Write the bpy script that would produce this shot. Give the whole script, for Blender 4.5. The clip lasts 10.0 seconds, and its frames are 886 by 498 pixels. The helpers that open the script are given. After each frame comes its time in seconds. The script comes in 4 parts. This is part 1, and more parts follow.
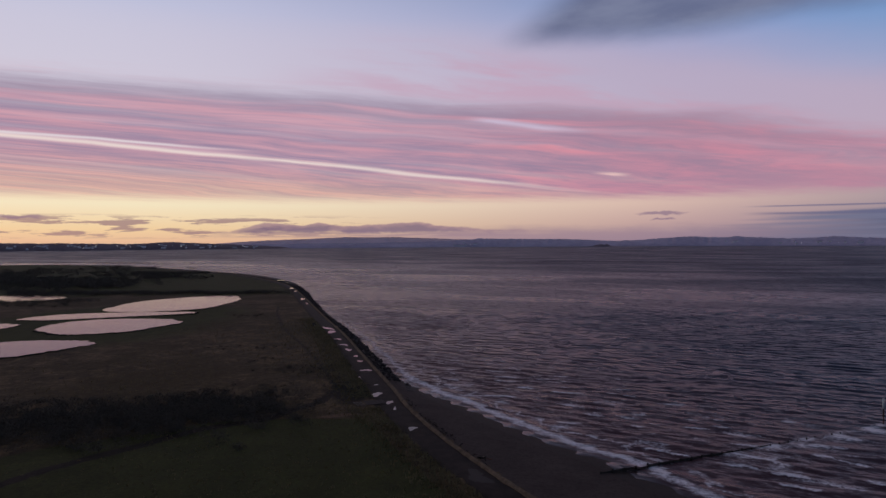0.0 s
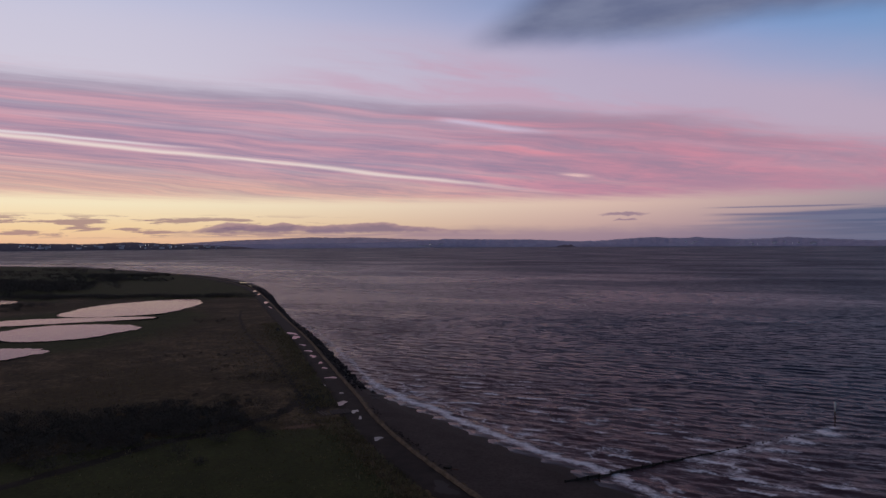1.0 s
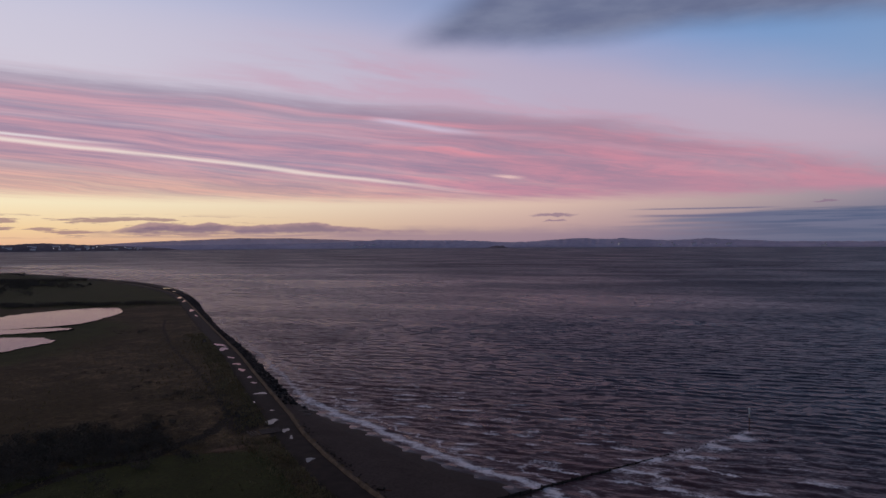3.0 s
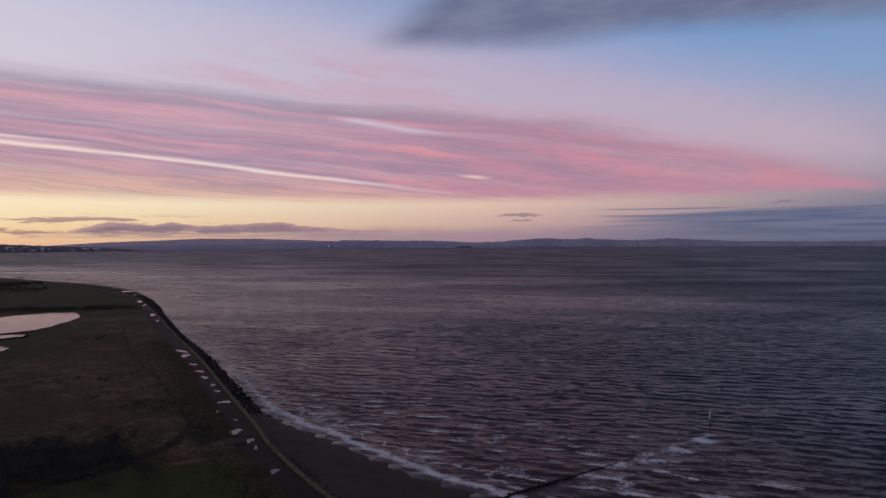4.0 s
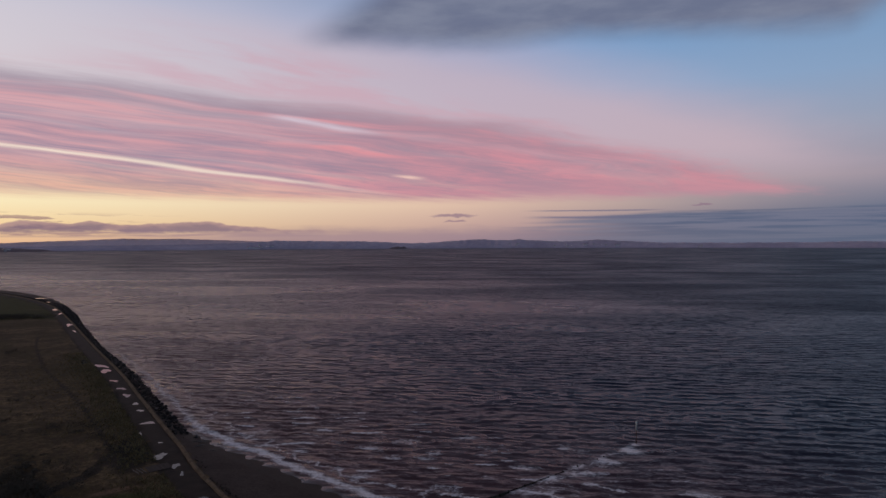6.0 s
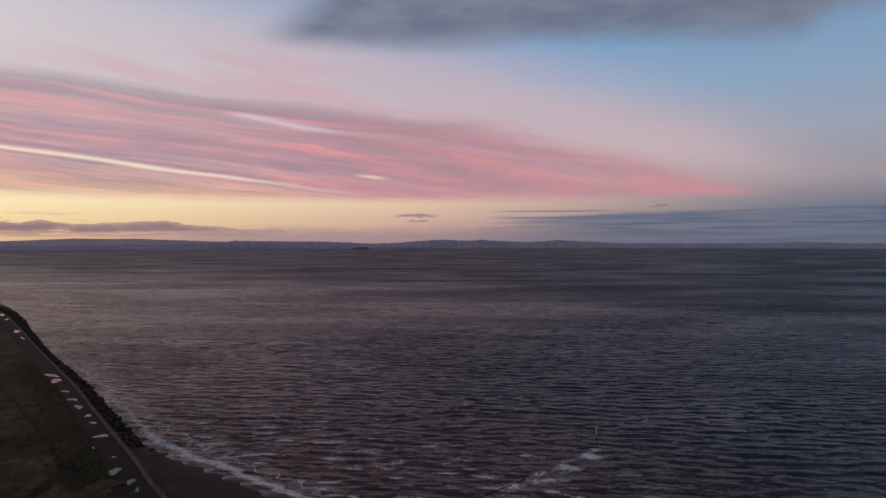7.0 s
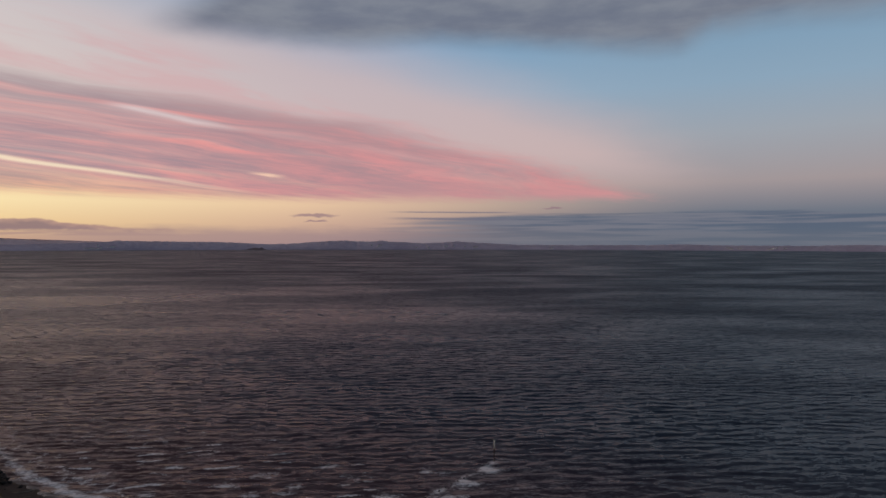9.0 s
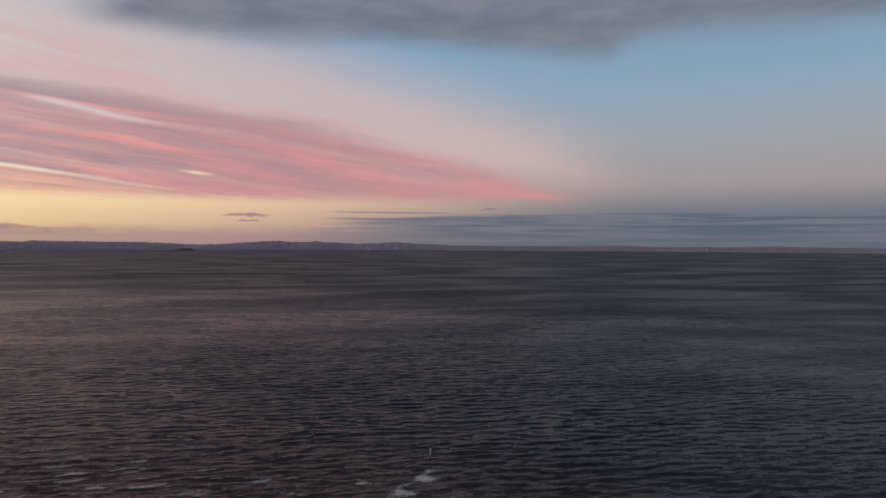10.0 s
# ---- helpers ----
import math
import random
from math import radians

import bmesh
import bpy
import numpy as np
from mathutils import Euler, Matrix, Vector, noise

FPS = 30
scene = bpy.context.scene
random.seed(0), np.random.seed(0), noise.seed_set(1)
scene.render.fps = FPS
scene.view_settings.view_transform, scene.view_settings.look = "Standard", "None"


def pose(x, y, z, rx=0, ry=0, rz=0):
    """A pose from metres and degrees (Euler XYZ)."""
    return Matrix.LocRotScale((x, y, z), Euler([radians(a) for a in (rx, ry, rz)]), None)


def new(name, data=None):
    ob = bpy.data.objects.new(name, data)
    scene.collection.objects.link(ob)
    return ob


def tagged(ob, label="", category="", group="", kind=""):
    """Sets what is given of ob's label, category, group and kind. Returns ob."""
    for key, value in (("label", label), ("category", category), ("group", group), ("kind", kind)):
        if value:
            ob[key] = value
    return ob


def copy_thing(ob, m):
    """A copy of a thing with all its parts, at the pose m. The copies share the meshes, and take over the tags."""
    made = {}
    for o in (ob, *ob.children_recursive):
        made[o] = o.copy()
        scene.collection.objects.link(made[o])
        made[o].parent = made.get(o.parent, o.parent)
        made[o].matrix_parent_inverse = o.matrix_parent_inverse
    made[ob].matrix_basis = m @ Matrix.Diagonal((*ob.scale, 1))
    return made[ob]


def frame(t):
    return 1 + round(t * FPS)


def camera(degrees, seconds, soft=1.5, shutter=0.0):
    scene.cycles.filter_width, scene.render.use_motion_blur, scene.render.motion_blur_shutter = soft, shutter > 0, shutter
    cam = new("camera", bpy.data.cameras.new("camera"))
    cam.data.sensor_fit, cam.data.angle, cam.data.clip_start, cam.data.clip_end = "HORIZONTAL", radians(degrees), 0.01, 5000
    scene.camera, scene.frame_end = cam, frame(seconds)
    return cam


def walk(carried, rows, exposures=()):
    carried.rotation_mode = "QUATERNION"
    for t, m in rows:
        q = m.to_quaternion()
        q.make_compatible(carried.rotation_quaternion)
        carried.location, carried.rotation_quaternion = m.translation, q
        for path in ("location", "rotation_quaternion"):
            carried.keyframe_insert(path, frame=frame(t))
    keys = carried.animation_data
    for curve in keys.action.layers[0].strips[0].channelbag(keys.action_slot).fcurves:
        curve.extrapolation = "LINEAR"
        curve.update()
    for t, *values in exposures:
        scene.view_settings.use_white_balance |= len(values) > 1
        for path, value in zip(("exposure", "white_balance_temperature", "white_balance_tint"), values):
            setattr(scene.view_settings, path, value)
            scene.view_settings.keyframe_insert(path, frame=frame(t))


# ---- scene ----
cam = camera(69.5, 10.0, soft=1.5)
PATH = [
    (0, -0.0, -0.0, 40.0, -0.0, -0.653, 0.375),
    (0.5, -0.0, 0.08, 40.92, -1.466, -0.659, 0.341),
    (1, -0.01, 0.16, 41.83, -3.079, -0.66, 0.328),
    (1.5, -0.01, 0.24, 42.7, -4.594, -0.649, 0.283),
    (2, -0.0, 0.32, 43.54, -6.194, -0.649, 0.279),
    (2.5, 0.01, 0.4, 44.37, -7.603, -0.651, 0.295),
    (4, 0.06, 0.6, 46.84, -12.046, -0.669, 0.391),
    (4.5, 0.07, 0.67, 47.72, -13.428, -0.673, 0.375),
    (5, 0.07, 0.73, 48.69, -14.918, -0.655, 0.347),
    (5.5, 0.07, 0.79, 49.68, -16.37, -0.66, 0.292),
    (7, 0.04, 0.97, 52.76, -21.287, -0.678, 0.18),
    (7.5, 0.01, 1.05, 53.8, -23.119, -0.666, 0.103),
    (8, -0.02, 1.14, 54.86, -25.483, -0.681, 0.001),
    (8.5, -0.05, 1.23, 55.94, -27.739, -0.648, -0.012),
    (9, -0.06, 1.32, 57.03, -30.258, -0.641, -0.065),
    (9.5, -0.07, 1.4, 58.12, -33.13, -0.608, -0.11),
    (10, -0.08, 1.48, 59.22, -35.99, -0.59, -0.207),
]
EXPOSURES = [(0.0, -0.14, 6050, 13), (5.0, -0.06, 6300, 9), (10.0, 0.05, 7500, -2)]
walk(cam, [(t, pose(x, y, z, 90 + pitch, roll, yaw)) for t, x, y, z, yaw, pitch, roll in PATH], EXPOSURES)

# ---- colour and node helpers ----


def lin(r, g, b):
    """A linear colour from 0 to 255 screen values."""
    return tuple((v / 255 / 12.92 if v / 255 <= 0.04045 else ((v / 255 + 0.055) / 1.055) ** 2.4) for v in (r, g, b)) + (1.0,)


class Graph:
    """Short hand for building node trees: sockets in, sockets out."""

    def __init__(self, tree):
        self.tree = tree

    def node(self, kind, **props):
        n = self.tree.nodes.new(kind)
        for key, value in props.items():
            setattr(n, key, value)
        return n

    def put(self, socket, value):
        if isinstance(value, bpy.types.NodeSocket):
            self.tree.links.new(value, socket)
        elif value is not None:
            socket.default_value = value

    def math(self, op, a, b=None, c=None, clamp=False):
        n = self.node("ShaderNodeMath", operation=op, use_clamp=clamp)
        for i, v in enumerate((a, b, c)):
            self.put(n.inputs[i], v)
        return n.outputs[0]

    def add(self, a, b):
        return self.math("ADD", a, b)

    def sub(self, a, b):
        return self.math("SUBTRACT", a, b)

    def mul(self, a, b):
        return self.math("MULTIPLY", a, b)

    def step(self, x, lo, hi, out0=0.0, out1=1.0):
        n = self.node("ShaderNodeMapRange", interpolation_type="SMOOTHSTEP")
        for i, v in enumerate((x, lo, hi, out0, out1)):
            self.put(n.inputs[i], v)
        return n.outputs[0]

    def bell(self, x, middle, width):
        """1 at the middle, falling to 0 over the width on both sides."""
        return self.step(self.math("ABSOLUTE", self.sub(x, middle)), 0.0, width, 1.0, 0.0)

    def vec(self, x, y, z):
        n = self.node("ShaderNodeCombineXYZ")
        for i, v in enumerate((x, y, z)):
            self.put(n.inputs[i], v)
        return n.outputs[0]

    def noise(self, vector, scale=1.0, detail=4.0, rough=0.5, warp=0.0):
        n = self.node("ShaderNodeTexNoise")
        self.put(n.inputs["Vector"], vector)
        n.inputs["Scale"].default_value = scale
        n.inputs["Detail"].default_value = detail
        n.inputs["Roughness"].default_value = rough
        n.inputs["Distortion"].default_value = warp
        return n.outputs["Fac"]

    def mix(self, f, a, b):
        n = self.node("ShaderNodeMix", data_type="RGBA")
        self.put(n.inputs[0], f)
        self.put(n.inputs[6], a)
        self.put(n.inputs[7], b)
        return n.outputs[2]

    def ramp(self, x, stops, span):
        """Colours against a value: stops of (value, screen colour), the value running from 0 to span."""
        n = self.node("ShaderNodeValToRGB")
        els = n.color_ramp.elements
        while len(els) < len(stops):
            els.new(0.5)
        for e, (v, col) in zip(els, stops):
            e.position, e.color = v / span, lin(*col)
        self.put(n.inputs[0], self.math("DIVIDE", x, span))
        return n.outputs[0]

    def curve(self, x, points):
        """A number against a value: a soft line through a few (value, number) points."""
        lo, hi = points[0][0], points[-1][0]
        low, high = min(p[1] for p in points), max(p[1] for p in points)
        n = self.node("ShaderNodeValToRGB")
        els = n.color_ramp.elements
        while len(els) < len(points):
            els.new(0.5)
        for e, (v, w) in zip(els, points):
            k = (w - low) / (high - low)
            e.position, e.color = (v - lo) / (hi - lo), (k, k, k, 1.0)
        self.put(n.inputs[0], self.math("DIVIDE", self.sub(x, lo), hi - lo))
        return self.add(self.mul(n.outputs[0], high - low), low)


# ---- world: the sky after sunset ----
world = bpy.data.worlds.new("dusk_sky")
scene.world = world
world.use_nodes = True
world.node_tree.nodes.clear()
g = Graph(world.node_tree)
SUN_AZ = -42.0
coord = g.node("ShaderNodeTexCoord").outputs["Generated"]
split = g.node("ShaderNodeSeparateXYZ")
g.put(split.inputs[0], coord)
dx, dy, dz = split.outputs
az = g.math("MULTIPLY", g.math("ARCTAN2", dx, dy), 57.2958)
el = g.math("MULTIPLY", g.math("ARCSINE", g.math("MAXIMUM", dz, 0.0)), 57.2958)
side = g.sub(g.math("ABSOLUTE", g.sub(az, SUN_AZ)), -SUN_AZ)
# a cloud sheet overhead, seen in perspective: s runs along the streaks, c across them
depth = g.add(g.math("MAXIMUM", dz, 0.0), 0.02)
u, v = g.math("DIVIDE", dx, depth), g.math("DIVIDE", dy, depth)
s = g.add(g.mul(u, 0.8), g.mul(v, 0.6))
c = g.sub(g.mul(v, 0.8), g.mul(u, 0.6))
sunward = g.ramp(el, [(0, (240, 190, 150)), (1.2, (250, 214, 160)), (3.2, (255, 237, 194)), (5, (246, 212, 174)), (8, (228, 208, 204)),
                      (13, (212, 206, 216)), (19, (176, 190, 220)), (26, (206, 184, 188)), (45, (172, 150, 154))], 45.0)
middle = g.ramp(el, [(0, (166, 140, 148)), (1.5, (198, 162, 158)), (3.2, (222, 186, 170)), (5.5, (206, 170, 170)), (9, (184, 172, 192)),
                     (13, (158, 174, 208)), (17, (124, 160, 206)), (26, (112, 118, 150)), (45, (98, 98, 120))], 45.0)
away = g.ramp(el, [(0, (78, 96, 120)), (2.5, (108, 115, 138)), (5, (158, 147, 161)), (9, (153, 160, 183)), (13, (136, 161, 196)),
                   (19, (116, 150, 191)), (26, (72, 92, 118)), (45, (64, 73, 92))], 45.0)
sky = g.mix(g.step(side, -28.0, 30.0), sunward, middle)
sky = g.mix(g.step(side, 14.0, 56.0), sky, away)
# pale veil above the pink sheet, with a slanting edge towards the blue
rim = g.noise(g.vec(g.mul(s, 0.45), g.mul(c, 0.6), 3.0), 1.0, 4.0, 0.55)
slant = g.add(c, g.mul(g.sub(9.0, el), 0.11))
veil = g.mul(g.mul(g.step(g.add(slant, g.mul(g.sub(rim, 0.5), 0.9)), 0.0, 1.5), g.step(side, 94.0, 42.0)), g.mul(g.step(el, 25.0, 16.0), g.step(el, 3.5, 8.0)))
sky = g.mix(g.mul(veil, 0.72), sky, g.mix(g.step(side, -34.0, 24.0), lin(220, 210, 218), lin(204, 178, 190)))
# pink streaked sheet, a wedge that thins away from the sun; long strands, gently waved
bend = g.noise(g.vec(g.mul(s, 0.35), g.mul(c, 0.5), 13.0), 1.0, 3.0, 0.5)
fray = g.noise(g.vec(g.mul(s, 0.9), g.mul(c, 2.2), 17.0), 1.0, 5.0, 0.6, 0.2)
top = g.curve(s, [(0.0, 4.05), (1.4, 3.74), (1.9, 3.5), (2.6, 3.34), (3.05, 2.95), (3.8, 2.63), (4.3, 2.22), (5.4, 2.12), (6.4, 1.74), (8.7, 1.46), (11.1, 1.02), (13.0, 0.5)])
bright = g.add(g.mul(s, 0.075), 6.2)
cw = g.add(g.mul(g.math("DIVIDE", g.sub(c, top), g.sub(bright, top)), 2.9), g.mul(g.sub(bend, 0.5), 0.7))
over = g.add(g.sub(c, top), g.add(g.mul(g.sub(fray, 0.5), 0.5), g.mul(g.sub(rim, 0.5), 0.35)))
fleck = g.noise(g.vec(g.mul(s, 1.5), g.mul(cw, 5.5), 25.0), 1.0, 6.0, 0.65, 0.5)
low_edge = g.step(g.add(el, g.mul(g.sub(fray, 0.5), 0.9)), 3.3, 4.3)
sheet = g.mul(g.mul(g.step(g.add(over, g.mul(g.sub(fleck, 0.5), 0.5)), -0.3, 0.6), low_edge), g.step(s, 15.0, 11.0))
broad = g.noise(g.vec(g.mul(s, 0.16), g.mul(cw, 0.9), 0.0), 1.0, 3.0, 0.5)
fine = g.noise(g.vec(g.mul(s, 0.36), g.mul(cw, 1.7), 5.0), 1.0, 5.0, 0.58, 0.25)
hair = g.noise(g.vec(g.mul(s, 0.40), g.mul(cw, 6.0), 21.0), 1.0, 4.0, 0.6)
streaks = g.add(g.add(g.mul(broad, 0.26), g.mul(fine, 0.36)), g.add(g.mul(hair, 0.14), g.mul(fleck, 0.24)))
warm = g.step(c, 6.0, 9.4)
far = g.step(side, -12.0, 24.0)
pink = g.mix(warm, g.mix(far, lin(212, 160, 170), lin(210, 144, 158)), lin(230, 174, 160))
mauve = g.mix(warm, g.mix(far, lin(158, 138, 160), lin(168, 136, 154)), lin(186, 152, 154))
cloud = g.mix(g.step(streaks, 0.40, 0.60), mauve, pink)
hot = g.mul(g.step(fine, 0.53, 0.64), g.mul(g.step(broad, 0.40, 0.56), g.mul(g.mul(g.step(over, 0.45, 1.0), g.step(s, 9.5, 6.5)), g.step(c, 6.6, 5.2))))
cloud = g.mix(g.mul(hot, g.step(side, -30.0, 5.0, 0.25, 0.68)), cloud, g.mix(far, lin(236, 160, 164), lin(238, 142, 152)))
belt = g.mul(g.step(over, 1.15, 0.4), g.step(g.add(fine, g.mul(broad, 0.6)), 0.92, 0.68))
cloud = g.mix(g.mul(belt, g.step(s, 3.0, 6.0, 0.7, 0.25)), cloud, g.mix(far, lin(154, 138, 156), lin(176, 144, 160)))
cloud = g.mix(g.step(s, 6.5, 10.5, 0.0, 0.7), cloud, lin(194, 142, 156))
thin = g.step(g.noise(g.vec(g.mul(s, 0.22), g.mul(cw, 1.9), 11.0), 1.0, 4.0, 0.55), 0.32, 0.56, 0.72, 1.0)
lower = g.step(c, 6.5, 11.0, 1.0, 0.78)
sky = g.mix(g.mul(g.mul(sheet, thin), lower), sky, cloud)
# torn pink wisps above the sheet
torn = g.mul(g.step(g.sub(c, 2.2), 0.0, 0.35), g.step(over, 0.15, -0.2))
torn = g.mul(g.mul(torn, g.step(s, 1.2, 2.2)), g.mul(g.step(s, 6.0, 4.2), g.step(g.add(g.mul(fray, 0.5), g.mul(fine, 0.5)), 0.43, 0.58)))
sky = g.mix(g.mul(torn, 0.65), sky, lin(206, 166, 182))
# bright gaps in the sheet
wave = g.noise(g.vec(g.mul(s, 0.5), 0.0, 7.0), 1.0, 3.0)
line = g.bell(g.sub(c, g.add(g.mul(s, 0.075), 6.2)), g.mul(g.sub(wave, 0.5), 0.6), g.step(s, 0.0, 6.0, 0.18, 0.27))
line = g.mul(g.mul(line, g.step(s, 9.0, 4.0)), g.step(g.add(g.mul(fine, 0.5), g.mul(hair, 0.5)), 0.35, 0.55, 0.5, 1.0))
sky = g.mix(g.mul(line, 0.9), sky, lin(246, 226, 212))
line2 = g.mul(g.bell(g.sub(c, g.sub(6.08, g.mul(s, 0.06))), g.mul(g.sub(wave, 0.5), 0.5), 0.12), g.step(s, 2.4, 1.2))
sky = g.mix(g.mul(line2, 0.8), sky, lin(240, 228, 224))
gap = g.mul(g.bell(c, g.add(g.sub(4.1, g.mul(s, 0.15)), g.mul(g.sub(fray, 0.5), 0.25)), 0.14), g.mul(g.step(s, 2.9, 3.2), g.step(s, 4.2, 3.6)))
sky = g.mix(g.mul(gap, g.step(fine, 0.35, 0.6, 0.45, 0.85)), sky, lin(214, 198, 214))
spot = g.mul(g.bell(az, 14.9, 1.9), g.bell(g.add(el, g.add(g.mul(g.sub(az, 14.9), 0.06), g.mul(g.sub(hair, 0.5), 0.5))), 5.78, 0.24))
sky = g.mix(g.mul(spot, 0.8), sky, lin(244, 204, 192))
# low cloud line over the far shore: flat lenses near the sun, a lumpy bank beside it
lump = g.noise(g.vec(g.mul(az, 0.22), g.mul(el, 1.1), 2.0), 1.0, 5.0, 0.55)
lens_field = g.mul(g.step(g.noise(g.vec(g.mul(az, 0.2), g.mul(el, 1.9), 6.0), 1.0, 6.0, 0.6), 0.50, 0.56), g.mul(g.step(el, 2.5, 1.9), g.step(el, 0.3, 0.8)))
sky = g.mix(g.mul(g.mul(lens_field, g.step(side, -2.0, -16.0)), 0.8), sky, lin(156, 124, 126))
puff = g.noise(g.vec(g.mul(az, 0.5), g.mul(el, 1.6), 2.5), 1.0, 5.0, 0.55)
crown = g.curve(az, [(-40.0, 1.0), (-18.5, 1.0), (-16.9, 1.5), (-15.6, 1.88), (-14.0, 1.7), (-12.3, 1.5), (-11.1, 1.9), (-9.4, 1.5), (-5.0, 1.66), (-2.3, 1.85), (-0.2, 1.5), (4.0, 1.15), (12.0, 1.0)])
crown = g.add(crown, g.mul(g.sub(puff, 0.5), 0.5))
bank = g.mul(g.step(g.sub(crown, el), 0.0, 0.14), g.step(g.add(el, g.mul(g.sub(puff, 0.5), 0.7)), 0.75, 1.05))
under = g.mul(g.step(g.noise(g.vec(g.mul(az, 0.16), g.mul(el, 3.4), 15.0), 1.0, 5.0, 0.55), 0.40, 0.52), g.mul(g.step(el, 1.25, 0.9), g.step(el, 0.35, 0.6)))
reach = g.mul(g.step(side, -22.0, -16.0), g.step(side, 14.0, 0.0))
sky = g.mix(g.mul(g.mul(under, reach), 0.6), sky, lin(168, 136, 138))
sky = g.mix(g.mul(g.mul(bank, reach), 0.88), sky, g.mix(g.step(g.add(g.sub(crown, el), g.mul(g.sub(puff, 0.5), 0.9)), 0.05, 0.6), lin(170, 136, 140), lin(130, 108, 126)))
haze = g.mul(g.step(g.add(el, g.mul(g.sub(lump, 0.5), 1.2)), 1.5, 0.5), g.step(side, -18.0, 6.0))
sky = g.mix(g.mul(haze, 0.66), sky, g.mix(g.step(side, 15.0, 40.0), lin(156, 130, 144), lin(108, 110, 130)))
# small lens-shaped clouds, a larger over a smaller
lift = g.add(el, g.mul(g.sub(g.noise(g.vec(g.mul(az, 0.9), g.mul(el, 2.0), 8.0), 1.0, 3.0), 0.5), 0.6))
for mid_az, mid_el, half, deep in ((18.9, 2.3, 2.0, 0.17), (19.0, 1.8, 1.0, 0.1), (-33.5, 2.1, 1.7, 0.16), (40.0, 3.0, 0.9, 0.08)):
    lens = g.add(g.math("POWER", g.math("DIVIDE", g.sub(az, mid_az), half), 2.0), g.math("POWER", g.math("DIVIDE", g.sub(lift, mid_el), deep), 2.0))
    sky = g.mix(g.step(lens, 1.5, 0.2, 0.0, 0.72), sky, lin(140, 114, 134))
# flat blue-grey bank away from the sun, with a thin strip above its near end
flat = g.noise(g.vec(g.mul(az, 0.09), g.mul(el, 2.6), 9.0), 1.0, 5.0, 0.55)
lid_top = g.curve(az, [(22.0, 1.9), (25.0, 2.05), (31.0, 2.25), (37.0, 2.5), (45.0, 2.45), (53.0, 2.65), (60.0, 2.55), (67.0, 2.1), (85.0, 1.8)])
body = g.step(g.sub(lid_top, g.add(el, g.mul(g.sub(flat, 0.5), 0.7))), -0.05, 0.25)
body = g.mul(body, g.step(el, 0.2, 1.7, 0.45, 1.0))
near_end = g.step(g.add(az, g.mul(g.sub(flat, 0.5), 22.0)), 24.0, 36.0)
lid = g.mul(body, near_end)
sky = g.mix(g.mul(lid, 0.92), sky, g.mix(g.step(flat, 0.40, 0.58), lin(84, 96, 124), lin(112, 115, 138)))
strip_at = g.add(g.bell(g.add(el, g.mul(g.sub(flat, 0.5), 0.3)), 2.62, 0.13), g.bell(g.add(el, g.mul(g.sub(flat, 0.5), 0.3)), 2.05, 0.2))
strip = g.mul(g.math("MINIMUM", strip_at, 1.0), g.mul(g.step(az, 24.5, 28.5), g.step(az, 38.0, 34.0)))
sky = g.mix(g.mul(strip, 0.75), sky, lin(104, 104, 132))
# large grey cloud overhead, soft below
edge = g.noise(g.vec(g.mul(az, 0.09), g.mul(el, 0.2), 4.0), 1.0, 5.0, 0.55)
under_edge = g.curve(az, [(0.0, 18.6), (6.0, 17.1), (16.0, 16.8), (22.0, 16.7), (30.0, 17.5), (36.0, 17.2), (40.0, 16.6), (45.0, 16.1), (50.5, 15.8), (53.0, 16.9), (60.0, 16.9), (70.0, 16.3), (100.0, 17.0)])
mass = g.step(g.add(g.sub(el, under_edge), g.mul(g.sub(edge, 0.5), 1.8)), -1.1, 1.5)
mass = g.mul(mass, g.mul(g.step(g.sub(az, g.mul(g.sub(el, 17.0), 1.4)), 3.0, 9.0), g.step(az, 110.0, 80.0)))
mass = g.mul(mass, g.step(el, 34.0, 26.0))
billow = g.noise(g.vec(g.mul(az, 0.14), g.mul(el, 0.5), 31.0), 1.0, 5.0, 0.55)
sky = g.mix(g.mul(mass, 0.94), sky, g.mix(g.step(billow, 0.3, 0.7), lin(106, 111, 137), lin(126, 130, 152)))
air = g.node("ShaderNodeTexSky", sky_type="NISHITA", sun_disc=False, sun_elevation=radians(0.5), sun_rotation=radians(SUN_AZ))
glow = g.node("ShaderNodeBackground")
g.put(glow.inputs[0], sky)
glow.inputs[1].default_value = 1.0
faint = g.node("ShaderNodeBackground")
g.put(faint.inputs[0], air.outputs[0])
faint.inputs[1].default_value = 0.004
both = g.node("ShaderNodeAddShader")
g.put(both.inputs[0], glow.outputs[0])
g.put(both.inputs[1], faint.outputs[0])
g.put(g.node("ShaderNodeOutputWorld").inputs[0], both.outputs[0])

# ---- materials ----


def material(name):
    """A new node material: its graph, its principled shader and the place in metres."""
    m = bpy.data.materials.new(name)
    m.use_nodes = True
    gr = Graph(m.node_tree)
    shader = m.node_tree.nodes["Principled BSDF"]
    place = gr.node("ShaderNodeTexCoord").outputs["Object"]
    return m, gr, shader, place


def relief(gr, shader, height, strength, distance):
    b = gr.node("ShaderNodeBump")
    b.inputs["Strength"].default_value = strength
    b.inputs["Distance"].default_value = distance
    gr.put(b.inputs["Height"], height)
    gr.put(shader.inputs["Normal"], b.outputs[0])


def attribute(gr, name):
    return gr.node("ShaderNodeAttribute", attribute_name=name).outputs["Fac"]


